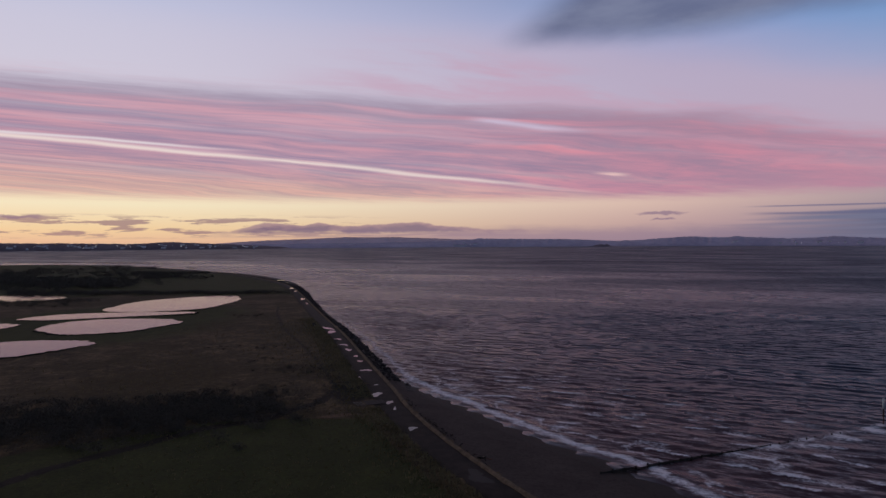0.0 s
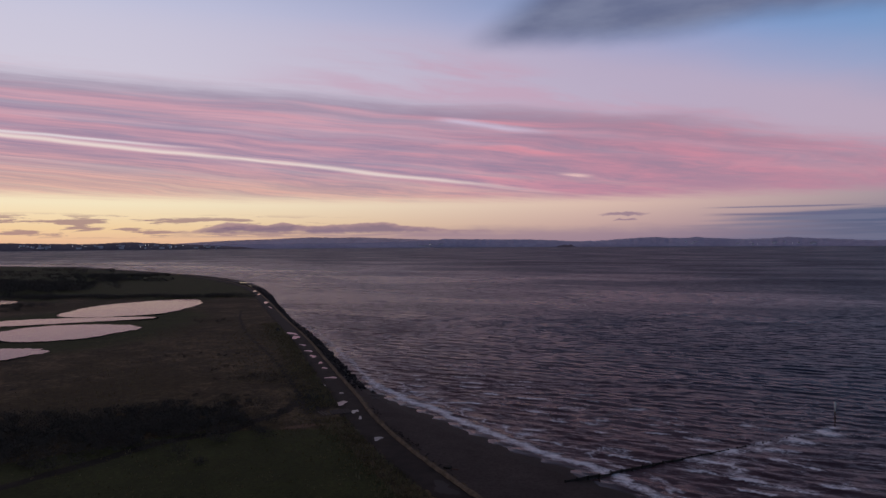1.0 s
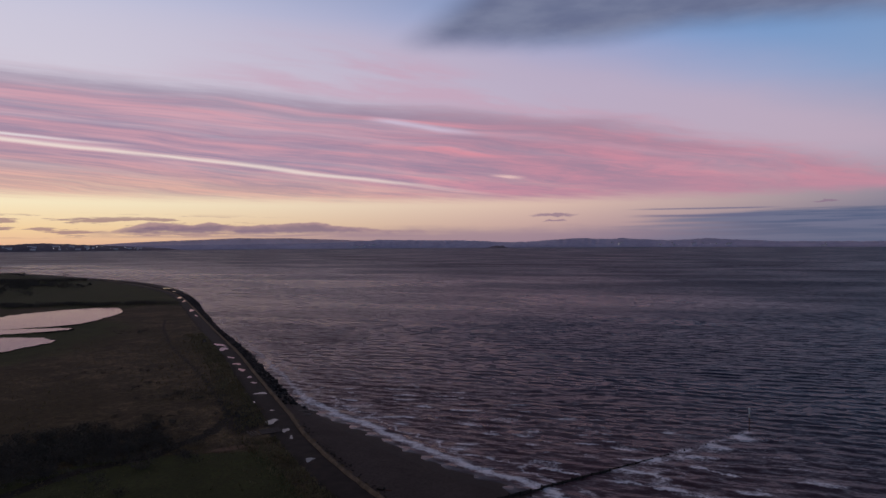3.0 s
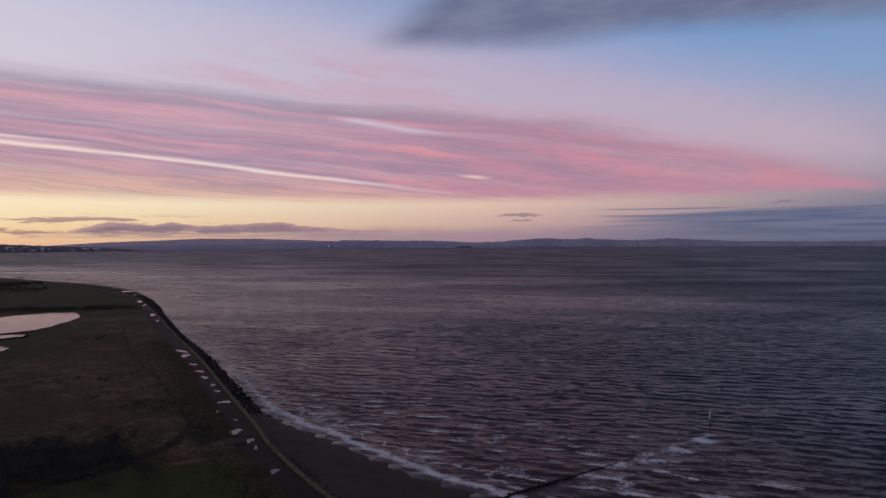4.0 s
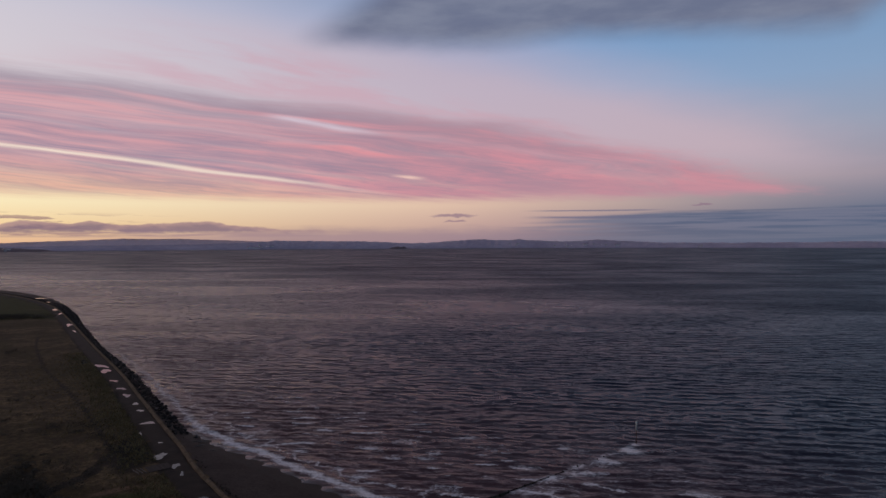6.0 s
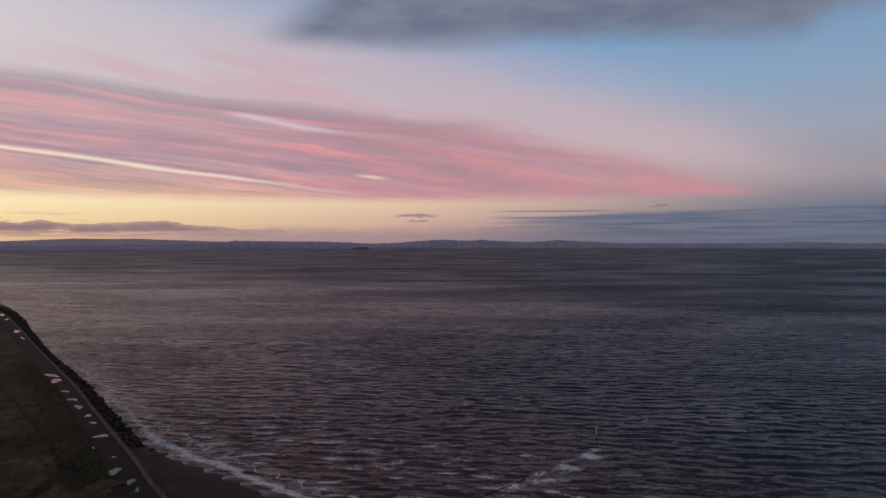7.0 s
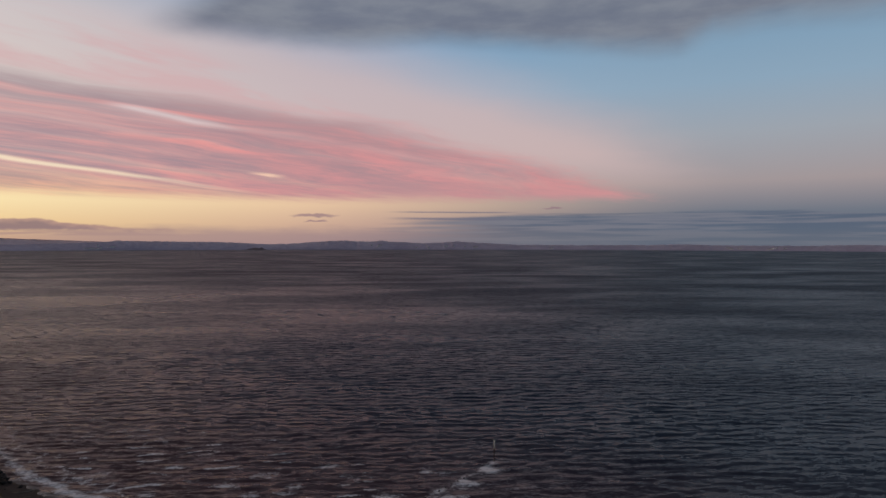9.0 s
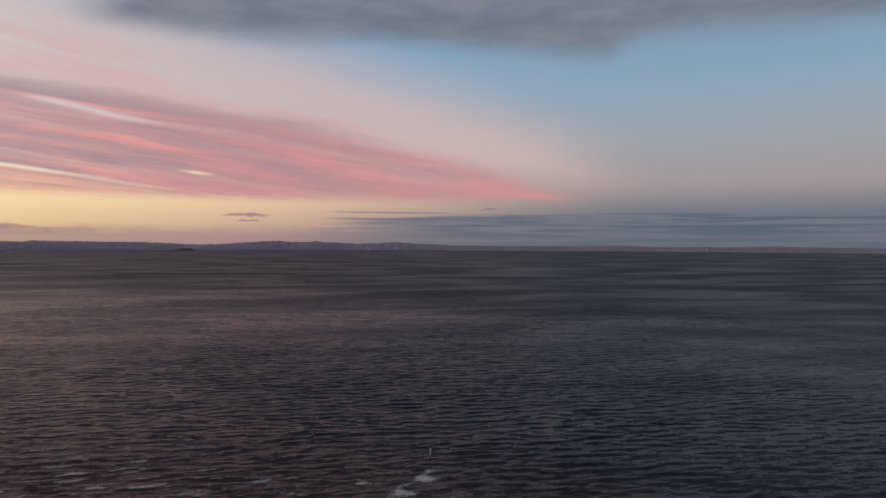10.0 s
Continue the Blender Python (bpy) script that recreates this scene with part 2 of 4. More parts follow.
def mottled(name, dark, light, scale, rough=0.9, bump=0.3, grain=0.05, fine=12.0, metal=0.0, per_piece=0.0):
    """A surface of two tones with variation at two scales and a fine relief."""
    m, gr, sh, at = material(name)
    big, small = gr.noise(at, scale, 5.0, 0.6), gr.noise(at, scale * fine, 4.0, 0.6)
    tone = gr.step(gr.add(gr.mul(big, 0.6), gr.mul(small, 0.4)), 0.35, 0.65)
    if per_piece:
        tone = gr.add(gr.mul(tone, 1 - per_piece), gr.mul(gr.node("ShaderNodeObjectInfo").outputs["Random"], per_piece))
    gr.put(sh.inputs["Base Color"], gr.mix(tone, (*dark, 1), (*light, 1)))
    gr.put(sh.inputs["Roughness"], gr.add(rough - 0.06, gr.mul(small, 0.12)))
    sh.inputs["Metallic"].default_value = metal
    sh.inputs["Specular IOR Level"].default_value = 0.12
    relief(gr, sh, small, bump, grain)
    return m


def ground_material():
    m, gr, sh, at = material("coastal_ground")
    big, mid, small = gr.noise(at, 0.02, 5.0, 0.6), gr.noise(at, 0.13, 6.0, 0.72), gr.noise(at, 1.6, 5.0, 0.7)
    dry = gr.mix(gr.step(mid, 0.38, 0.62), (0.064, 0.047, 0.026, 1), (0.180, 0.128, 0.068, 1))
    dry = gr.mix(gr.step(big, 0.42, 0.6), dry, (0.072, 0.053, 0.022, 1))
    patchy = gr.noise(at, 0.5, 5.0, 0.65)
    dry = gr.mix(gr.step(patchy, 0.42, 0.60, 0.55, 0.0), dry, (0.024, 0.017, 0.009, 1))
    turf = gr.mix(gr.step(mid, 0.3, 0.7), (0.032, 0.038, 0.010, 1), (0.052, 0.058, 0.016, 1))
    col = gr.mix(gr.step(gr.add(attribute(gr, "green"), gr.mul(gr.sub(mid, 0.5), 0.5)), 0.35, 0.65), dry, turf)
    worn = gr.mix(gr.step(mid, 0.4, 0.6), (0.016, 0.014, 0.011, 1), (0.029, 0.024, 0.018, 1))
    col = gr.mix(gr.step(gr.add(attribute(gr, "worn"), gr.mul(gr.sub(small, 0.5), 0.5)), 0.4, 0.7), col, worn)
    sand = gr.mix(gr.step(gr.add(gr.mul(mid, 0.6), gr.mul(small, 0.4)), 0.35, 0.65), (0.047, 0.037, 0.033, 1), (0.072, 0.057, 0.051, 1))
    col = gr.mix(gr.step(gr.add(attribute(gr, "bare"), gr.mul(gr.sub(small, 0.5), 0.6)), 0.35, 0.8, 0.0, 0.8), col, (0.17, 0.105, 0.07, 1))
    beach = attribute(gr, "sand")
    col = gr.mix(gr.step(gr.add(beach, gr.mul(gr.sub(small, 0.5), 0.3)), 0.4, 0.6), col, sand)
    wet = gr.step(gr.add(attribute(gr, "wet"), gr.mul(gr.sub(mid, 0.5), 0.4)), 0.3, 0.8)
    col = gr.mix(gr.mul(wet, 0.6), col, (0.022, 0.018, 0.015, 1))
    col = gr.mix(gr.step(small, 0.40, 0.66, 0.0, 0.55), col, (0.014, 0.011, 0.007, 1))
    gr.put(sh.inputs["Base Color"], col)
    gr.put(sh.inputs["Roughness"], gr.step(wet, 0.0, 1.0, 0.95, 0.75))
    sh.inputs["Specular IOR Level"].default_value = 0.12
    relief(gr, sh, gr.mul(small, gr.sub(1.0, gr.mul(beach, 0.8))), 0.7, 0.25)
    return m


def sea_material():
    m, gr, sh, at = material("sea_water")
    turn = gr.node("ShaderNodeMapping")
    gr.put(turn.inputs[0], at)
    turn.inputs["Rotation"].default_value = (0, 0, radians(-WAVE_AZ))
    crest = gr.node("ShaderNodeVectorMath", operation="MULTIPLY")
    gr.put(crest.inputs[0], turn.outputs[0])
    crest.inputs[1].default_value = (0.36, 1.0, 1.0)
    patch = gr.noise(at, 0.0045, 5.0, 0.6)
    loose = gr.node("ShaderNodeVectorMath", operation="MULTIPLY")
    gr.put(loose.inputs[0], turn.outputs[0])
    loose.inputs[1].default_value = (0.55, 1.0, 1.0)
    lace = gr.noise(loose.outputs[0], 1.2, 6.0, 0.78, 0.6)
    foam = gr.mul(gr.step(gr.add(attribute(gr, "foam"), gr.mul(gr.sub(lace, 0.5), 2.2)), 0.40, 1.05), 0.9)
    # silt and water colour; pink of the reflected sky painted in towards the shore
    silt_sky_tint = gr.mix(attribute(gr, "shallow"), (0.020, 0.030, 0.050, 1), (0.074, 0.044, 0.049, 1))
    silt_sky_tint = gr.mix(gr.mul(attribute(gr, "film"), 0.9), silt_sky_tint, (0.045, 0.032, 0.032, 1))
    gr.put(sh.inputs["Base Color"], gr.mix(foam, silt_sky_tint, (0.80, 0.80, 0.82, 1)))
    lanes = gr.noise(crest.outputs[0], 0.011, 5.0, 0.6, 0.4)
    chop = gr.add(gr.step(lanes, 0.35, 0.65, 0.21, 0.31), gr.mul(attribute(gr, "exposed"), gr.step(lanes, 0.35, 0.65, 0.13, 0.24)))
    gr.put(sh.inputs["Roughness"], gr.add(gr.step(attribute(gr, "open"), 0.12, 0.7, 0.16, chop), gr.mul(foam, 0.4)))
    gr.put(sh.inputs["IOR"], gr.step(attribute(gr, "open"), 0.12, 0.7, 1.19, 1.155))

    # the slopes of wind waves and of the ripples on them: gentle backs, short steep fronts that face the beach
    def slopes(scale, strength, detail, front=0.0):
        n = gr.node("ShaderNodeTexNoise")
        gr.put(n.inputs["Vector"], crest.outputs[0])
        n.inputs["Scale"].default_value, n.inputs["Detail"].default_value, n.inputs["Roughness"].default_value = scale, detail, 0.6
        off = gr.node("ShaderNodeVectorMath", operation="SUBTRACT")
        gr.put(off.inputs[0], n.outputs["Color"])
        off.inputs[1].default_value = (0.5, 0.5, 0.5)
        parts = gr.node("ShaderNodeSeparateXYZ")
        gr.put(parts.inputs[0], off.outputs[0])
        steep = gr.mul(gr.math("MAXIMUM", gr.sub(parts.outputs[1], 0.05), 0.0), front)
        return gr.vec(gr.mul(parts.outputs[0], gr.mul(strength, 0.6)), gr.mul(gr.add(parts.outputs[1], steep), gr.mul(strength, -1.0)), 0.0)

    def summed(*vectors):
        total = vectors[0]
        for v in vectors[1:]:
            n = gr.node("ShaderNodeVectorMath", operation="ADD")
            gr.put(n.inputs[0], total)
            gr.put(n.inputs[1], v)
            total = n.outputs[0]
        return total

    def crests(period, strength, turned, wander):
        spun = gr.node("ShaderNodeMapping")
        gr.put(spun.inputs[0], turn.outputs[0])
        spun.inputs["Rotation"].default_value = (0, 0, radians(turned))
        spun.inputs["Scale"].default_value = (0.45, 1.0, 1.0)
        n = gr.node("ShaderNodeTexWave", wave_type="BANDS", bands_direction="Y", wave_profile="SIN")
        gr.put(n.inputs["Vector"], spun.outputs[0])
        for key, value in (("Scale", 0.314 / period), ("Distortion", wander), ("Detail", 3.0), ("Detail Scale", 1.1 * period / 0.314 * 0.2), ("Detail Roughness", 0.6)):
            n.inputs[key].default_value = value
        v = gr.sub(n.outputs["Fac"], 0.5)
        steep = gr.mul(gr.math("MAXIMUM", gr.sub(v, 0.2), 0.0), 1.6)
        return gr.vec(0.0, gr.mul(gr.add(v, steep), gr.mul(strength, -1.0)), 0.0)

    wind = gr.mul(gr.step(patch, 0.35, 0.65, 0.8, 1.2), attribute(gr, "open"))
    total = summed(crests(3.9, gr.mul(wind, 0.18), 8.0, 9.0), crests(2.1, gr.mul(wind, 0.12), -13.0, 8.0), slopes(0.6, gr.mul(wind, 0.8), 3.0, 1.5), slopes(2.4, gr.mul(wind, 1.0), 3.0), slopes(0.1, gr.mul(wind, 0.4), 3.0))
    tilt = gr.node("ShaderNodeVectorMath", operation="ADD")
    gr.put(tilt.inputs[0], gr.node("ShaderNodeNewGeometry").outputs["Normal"])
    gr.put(tilt.inputs[1], total)
    unit = gr.node("ShaderNodeVectorMath", operation="NORMALIZE")
    gr.put(unit.inputs[0], tilt.outputs[0])
    gr.put(sh.inputs["Normal"], unit.outputs[0])
    return m


def still_water(name, rough, ripple, ior=1.22):
    m, gr, sh, at = material(name)
    sh.inputs["Base Color"].default_value = (0.03, 0.027, 0.024, 1)
    sh.inputs["IOR"].default_value = ior
    sh.inputs["Roughness"].default_value = rough
    relief(gr, sh, gr.noise(at, 1.4, 4.0, 0.6), ripple, 0.05)
    return m


def glowing(name, colour, power):
    m, gr, sh, at = material(name)
    sh.inputs["Emission Color"].default_value = colour
    sh.inputs["Emission Strength"].default_value = power
    return m


WAVE_AZ = -28.0
GROUND = ground_material()
SEA = sea_material()
POND = still_water("pond_water", 0.12, 0.22, 1.2)
PUDDLE = still_water("puddle_water", 0.04, 0.02)
DAMP = still_water("damp_tarmac", 0.35, 0.3, 1.07)
ROAD = mottled("worn_tarmac", (0.008, 0.0066, 0.0056), (0.026, 0.020, 0.016), 0.42, 0.8, 0.5, 0.03, 14.0)
BANK = mottled("dry_grass_bank", (0.075, 0.058, 0.038), (0.175, 0.132, 0.088), 0.6, 0.95, 0.8, 0.12, 9.0)
ROCK = mottled("dark_wet_rock", (0.008, 0.0075, 0.008), (0.028, 0.025, 0.025), 0.7, 0.6, 0.6, 0.08, 8.0, per_piece=0.4)
WEED = mottled("black_seaweed", (0.008, 0.008, 0.007), (0.026, 0.022, 0.016), 1.2, 0.7, 0.8, 0.08, 6.0)
TIMBER = mottled("wet_groyne_timber", (0.018, 0.015, 0.013), (0.050, 0.042, 0.036), 1.0, 0.65, 0.6, 0.04, 10.0)
RUST = mottled("rusted_steel", (0.035, 0.018, 0.012), (0.09, 0.045, 0.028), 2.0, 0.75, 0.4, 0.02, 8.0)
PALE = mottled("weathered_pale_paint", (0.42, 0.40, 0.34), (0.66, 0.64, 0.56), 3.0, 0.6, 0.2, 0.01, 6.0)
STRAWBOARD = mottled("grey_timber_rail", (0.10, 0.09, 0.08), (0.17, 0.15, 0.14), 1.5, 0.9, 0.4, 0.02, 8.0)
DECKING = mottled("weathered_decking", (0.036, 0.031, 0.029), (0.070, 0.060, 0.055), 1.5, 0.9, 0.4, 0.02, 8.0, per_piece=0.5)
SCRUB = mottled("dark_scrub_leaves", (0.062, 0.053, 0.042), (0.094, 0.078, 0.060), 0.12, 0.95, 0.2, 0.02, 10.0)
STRAW = mottled("dead_grass_blades", (0.10, 0.078, 0.036), (0.24, 0.19, 0.10), 0.2, 0.95, 0.1, 0.02, 20.0)
# distance haze is painted into both hillside colours, paler on the farther one
HAZED_HILL = mottled("hazed_far_hillside", (0.36, 0.33, 0.42), (0.48, 0.43, 0.52), 0.004, 1.0, 0.2, 2.0, 8.0)
HAZED_PALEHILL = mottled("hazed_farther_hillside", (0.80, 0.58, 0.58), (0.88, 0.64, 0.64), 0.004, 1.0, 0.1, 2.0, 8.0)
HEADLAND = mottled("far_built_up_headland", (0.12, 0.10, 0.115), (0.20, 0.165, 0.18), 0.006, 1.0, 0.2, 2.0, 10.0)
HOUSE = mottled("far_house_walls", (0.58, 0.55, 0.56), (0.74, 0.70, 0.70), 0.02, 0.9, 0.1, 0.1, 8.0)
SLATE = mottled("far_slate_roof", (0.28, 0.26, 0.30), (0.38, 0.35, 0.39), 0.02, 0.9, 0.1, 0.1, 8.0)
LAMP = glowing("street_light", (1.0, 0.9, 0.76, 1), 1.6)

# ---- plan: the shore line and the crest of the bank, from behind the camera to the far point ----
SHORE = [(150, -5200), (130, -1500), (112, -400), (100, -200), (89, -100), (76, -30), (64, 30), (52, 65), (40, 92), (31, 112), (23, 122.5), (15, 134.5), (9, 145), (1.3, 158), (-7.5, 173),
         (-14, 187.5), (-20.5, 210), (-26, 229), (-38, 271), (-64, 352), (-93, 452), (-108, 508), (-147, 628), (-188, 720), (-252, 822),
         (-318, 895), (-442, 1030), (-640, 1212), (-860, 1236), (-1600, 1180), (-2600, 900), (-5200, 600)]
CREST = [(110, -5200), (96, -1500), (86, -400), (74, -200), (63, -100), (50, -30), (39, 25), (27, 62), (13.4, 92.8), (8.5, 103), (4.6, 112), (0.2, 122.5), (-4.8, 136), (-9.2, 150),
         (-13, 165), (-20, 189), (-28.5, 219), (-41.2, 264), (-59.5, 322), (-80, 389), (-100, 455), (-130, 548), (-160, 618), (-203, 697),
         (-268, 795), (-335, 866), (-460, 1000), (-650, 1182), (-860, 1206), (-1600, 1150), (-2600, 870), (-5200, 570)]
GROYNE = [(26.5, 107.8), (94.0, 136.6)]


def rounded(points, steps=6):
    """A smooth line through the points of a plan."""
    p = np.array(points, float)
    p = np.vstack([2 * p[0] - p[1], p, 2 * p[-1] - p[-2]])
    out = []
    for i in range(1, len(p) - 2):
        for k in range(steps):
            t = k / steps
            out.append(0.5 * (2 * p[i] + (p[i + 1] - p[i - 1]) * t + (2 * p[i - 1] - 5 * p[i] + 4 * p[i + 1] - p[i + 2]) * t * t
                              + (3 * p[i] - p[i - 1] - 3 * p[i + 1] + p[i + 2]) * t ** 3))
    return np.array(out + [p[-2]])


def away_from(line, x, y):
    """The distance of the places to a line; it is positive on the right of the line's way."""
    best, sign, square = np.full(x.shape, 1e12), np.ones(x.shape), np.zeros(x.shape)
    for (ax, ay), (bx, by) in zip(line[:-1], line[1:]):
        ex, ey = bx - ax, by - ay
        n = math.hypot(ex, ey)
        t = np.clip(((x - ax) * ex + (y - ay) * ey) / (n * n), 0, 1)
        ox, oy = x - ax - t * ex, y - ay - t * ey
        d = ox * ox + oy * oy
        turn = (ex * (y - ay) - ey * (x - ax)) / n
        near = (d < best * 0.999999) | ((d < best * 1.000001) & (np.abs(turn) > square))
        best = np.where(near, d, best)
        square = np.where(near, np.abs(turn), square)
        sign = np.where(near, np.where(turn < 0, 1.0, -1.0), sign)
    return np.sqrt(best) * sign


def away_on_grid(line, xs, ys, every):
    """The distance of a grid of places to a line: worked out on a coarser grid and read off between its points."""
    def coarse(v):
        return np.unique(np.append(np.arange(0, len(v), every), len(v) - 1))

    def between(v, picked):
        at = np.clip(np.searchsorted(v[picked], v, side="right") - 1, 0, len(picked) - 2)
        lo, hi = v[picked][at], v[picked][at + 1]
        return at, (v - lo) / (hi - lo)

    ci, cj = coarse(xs), coarse(ys)
    D = away_from(line, *np.meshgrid(xs[ci], ys[cj]))
    a, u = between(xs, ci)
    b, w = between(ys, cj)
    D = D[:, a] * (1 - u) + D[:, a + 1] * u
    return D[b] * (1 - w)[:, None] + D[b + 1] * w[:, None]


def smooth(x, lo, hi):
    t = np.clip((x - lo) / (hi - lo), 0, 1)
    return t * t * (3 - 2 * t)


def ripple(x, y, size, seed):
    """Cheap smooth variation between -1 and 1, from a few crossing waves."""
    r = np.random.RandomState(seed)
    total = np.zeros(np.shape(x))
    for k in range(7):
        a, f, q = r.uniform(0, math.tau), r.uniform(0.5, 1.6) * math.tau / size, r.uniform(0, math.tau)
        total = total + np.sin((x * math.cos(a) + y * math.sin(a)) * f + q)
    return total / 3.6


SHORE_LINE, CREST_LINE = rounded(SHORE), rounded(CREST)


def spaced(lo, hi, step, end, growth=1.14, growth_low=None):
    """Even steps between lo and hi, and growing ones out to -end and end."""
    mid = list(np.arange(lo, hi, step))
    up, d = [hi], step
    while up[-1] < end:
        d *= growth
        up.append(up[-1] + d)
    down, d = [lo], step
    while down[-1] > -end:
        d *= growth_low or growth
        down.append(down[-1] - d)
    return np.array(down[:0:-1] + mid + up)


def sheet_mesh(name, X, Y, Z, mat, layers, keep=None):
    """A grid mesh from arrays of places, with one value per corner for each named layer; only faces that touch a kept corner."""
    n, m = X.shape
    mesh = bpy.data.meshes.new(name)
    co = np.stack([X, Y, Z], -1).reshape(-1, 3)
    i = np.arange(n * m).reshape(n, m)
    quads = np.stack([i[:-1, :-1], i[:-1, 1:], i[1:, 1:], i[1:, :-1]], -1).reshape(-1, 4)
    if keep is not None:
        quads = quads[keep.ravel()[quads].any(1)]
        used = np.unique(quads)
        back = np.zeros(len(co), np.int64)
        back[used] = np.arange(len(used))
        quads, co = back[quads], co[used]
        layers = {key: values.ravel()[used] for key, values in layers.items()}
    mesh.vertices.add(len(co))
    mesh.vertices.foreach_set("co", co.ravel().astype(np.float32))
    mesh.loops.add(quads.size)
    mesh.loops.foreach_set("vertex_index", quads.ravel().astype(np.int32))
    mesh.polygons.add(len(quads))
    mesh.polygons.foreach_set("loop_start", np.arange(0, quads.size, 4, dtype=np.int32))
    mesh.polygons.foreach_set("use_smooth", np.ones(len(quads), bool))
    mesh.update(calc_edges=True)
    for key, values in layers.items():
        a = mesh.attributes.new(key, "FLOAT", "POINT")
        a.data.foreach_set("value", values.ravel().astype(np.float32))
    mesh.materials.append(mat)
    return new(name, mesh)


def part(name, bm, mat, parent=None, label="", smooth_faces=False):
    """Links a bmesh as one mesh object, under its thing if one is given."""
    mesh = bpy.data.meshes.new(name)
    if smooth_faces:
        for f in bm.faces:
            f.smooth = True
    bm.to_mesh(mesh)
    bm.free()
    mesh.materials.append(mat)
    ob = new(name, mesh)
    ob.parent = parent
    return tagged(ob, label) if label else ob


# ---- the ground: one sheet from the fields to the sea bed ----
SIDE_TRACK = [(-20, 186), (-24.5, 178), (-27.2, 164.7), (-30.2, 150.4), (-38.3, 137), (-50.2, 129.6), (-66, 108), (-80, 80)]
FOOTPATH = [(-98, 380), (-90.2, 345.1), (-72.5, 287.1), (-50.5, 232.1), (-35.6, 190.5), (-28, 166)]


def height_at(x, y):
    """The height of the ground, and its distances inland from crest and seaward from the shore."""
    return shaped(x, y, away_from(CREST_LINE, x, y), away_from(SHORE_LINE, x, y))


def shaped(x, y, dc, dw):
    land = 2.0 + (0.22 * ripple(x, y, 60, 3) + 0.10 * ripple(x, y, 14, 4)) * smooth(-dc, 9, 30)
    share = np.clip(dc / np.maximum(dc - dw, 0.01), 0, 1)
    slope = 2.0 * (1 - share) + 0.06 * ripple(x, y, 9, 5) * (share > 0) * (1 - share)
    bed = -np.minimum(0.07 * dw, 3.0)
    return np.where(dw > 0, bed, np.where(dc > 0, slope, land)), dc, dw


def build_ground():
    xs, ys = spaced(-230, 70, 1.5, 5200, 1.12), spaced(70, 420, 1.5, 5200, 1.12)
    X, Y = np.meshgrid(xs, ys)
    Z, dc, dw = shaped(X, Y, away_on_grid(CREST_LINE, xs, ys, 2), away_on_grid(SHORE_LINE, xs, ys, 2))
    # the mown field beside the track, with an uneven edge towards the rough grass
    field = smooth(X * 0.9 - (Y - 118) * 1.0 + 66 + 4 * ripple(X, Y, 30, 8), -4, 6) * smooth(-dc, 9, 12) * smooth(Y, 141, 133)
    pond_side = np.maximum(np.exp(-(((X + 165) / 70) ** 2 + ((Y - 310) / 90) ** 4)) * 0.95, 0.8 * smooth(Y, 420, 500) + 0.25 * ripple(X, Y, 40, 19))
    worn = np.maximum(smooth(np.abs(away_from(np.array(SIDE_TRACK, float), X, Y)), 2.2, 0.8), 0.8 * smooth(np.abs(away_from(np.array(FOOTPATH, float), X, Y)), 1.6, 0.4))
    worn = np.maximum(worn, smooth(-dc, 8.0 + 1.8 * ripple(X, Y, 12, 17), 5.5) * (dc < 0))
    worn = np.maximum(worn, 0.9 * np.exp(-(((X + 23) / 7) ** 2 + ((Y - 160) / 14) ** 2)))
    bare = np.exp(-(((X + 23.5) / 5.5) ** 2 + ((Y - 139.5 - 0.35 * (X + 23.5)) / 1.8) ** 2))
    sand = smooth(dc, 0.3, 1.2)
    wet = smooth(dw, -7, -1.0)
    ob = sheet_mesh("ground", X, Y, Z, GROUND, {"green": np.maximum(field, pond_side), "worn": worn, "sand": sand, "wet": wet, "bare": bare})
    tagged(ob, "coastal grassland with a mown field, rough brown grass and a dark sand beach", "ground", kind="structure")


# ---- the sea: one sheet with wind waves that run towards the beach ----


# places where waves break over the shallows: x, y and the half length of the crest
BREAKERS = [(60.6, 130.4, 4.5), (55.6, 155.0, 4.0), (30.7, 154.8, 5.0), (22.2, 173.7, 4.0), (44.5, 145.8, 3.0), (34.2, 146.1, 3.0), (63.4, 103.1, 7.0),
            (75.7, 139.1, 2.5), (41.3, 143.5, 3.5), (25.3, 136.9, 3.5), (6.3, 165.6, 3.5), (87.1, 105.7, 5.0), (160.6, 141.2, 3.2), (14.0, 158.0, 3.0), (52.0, 112.0, 5.0)]
STEEPNESS = 0.0036


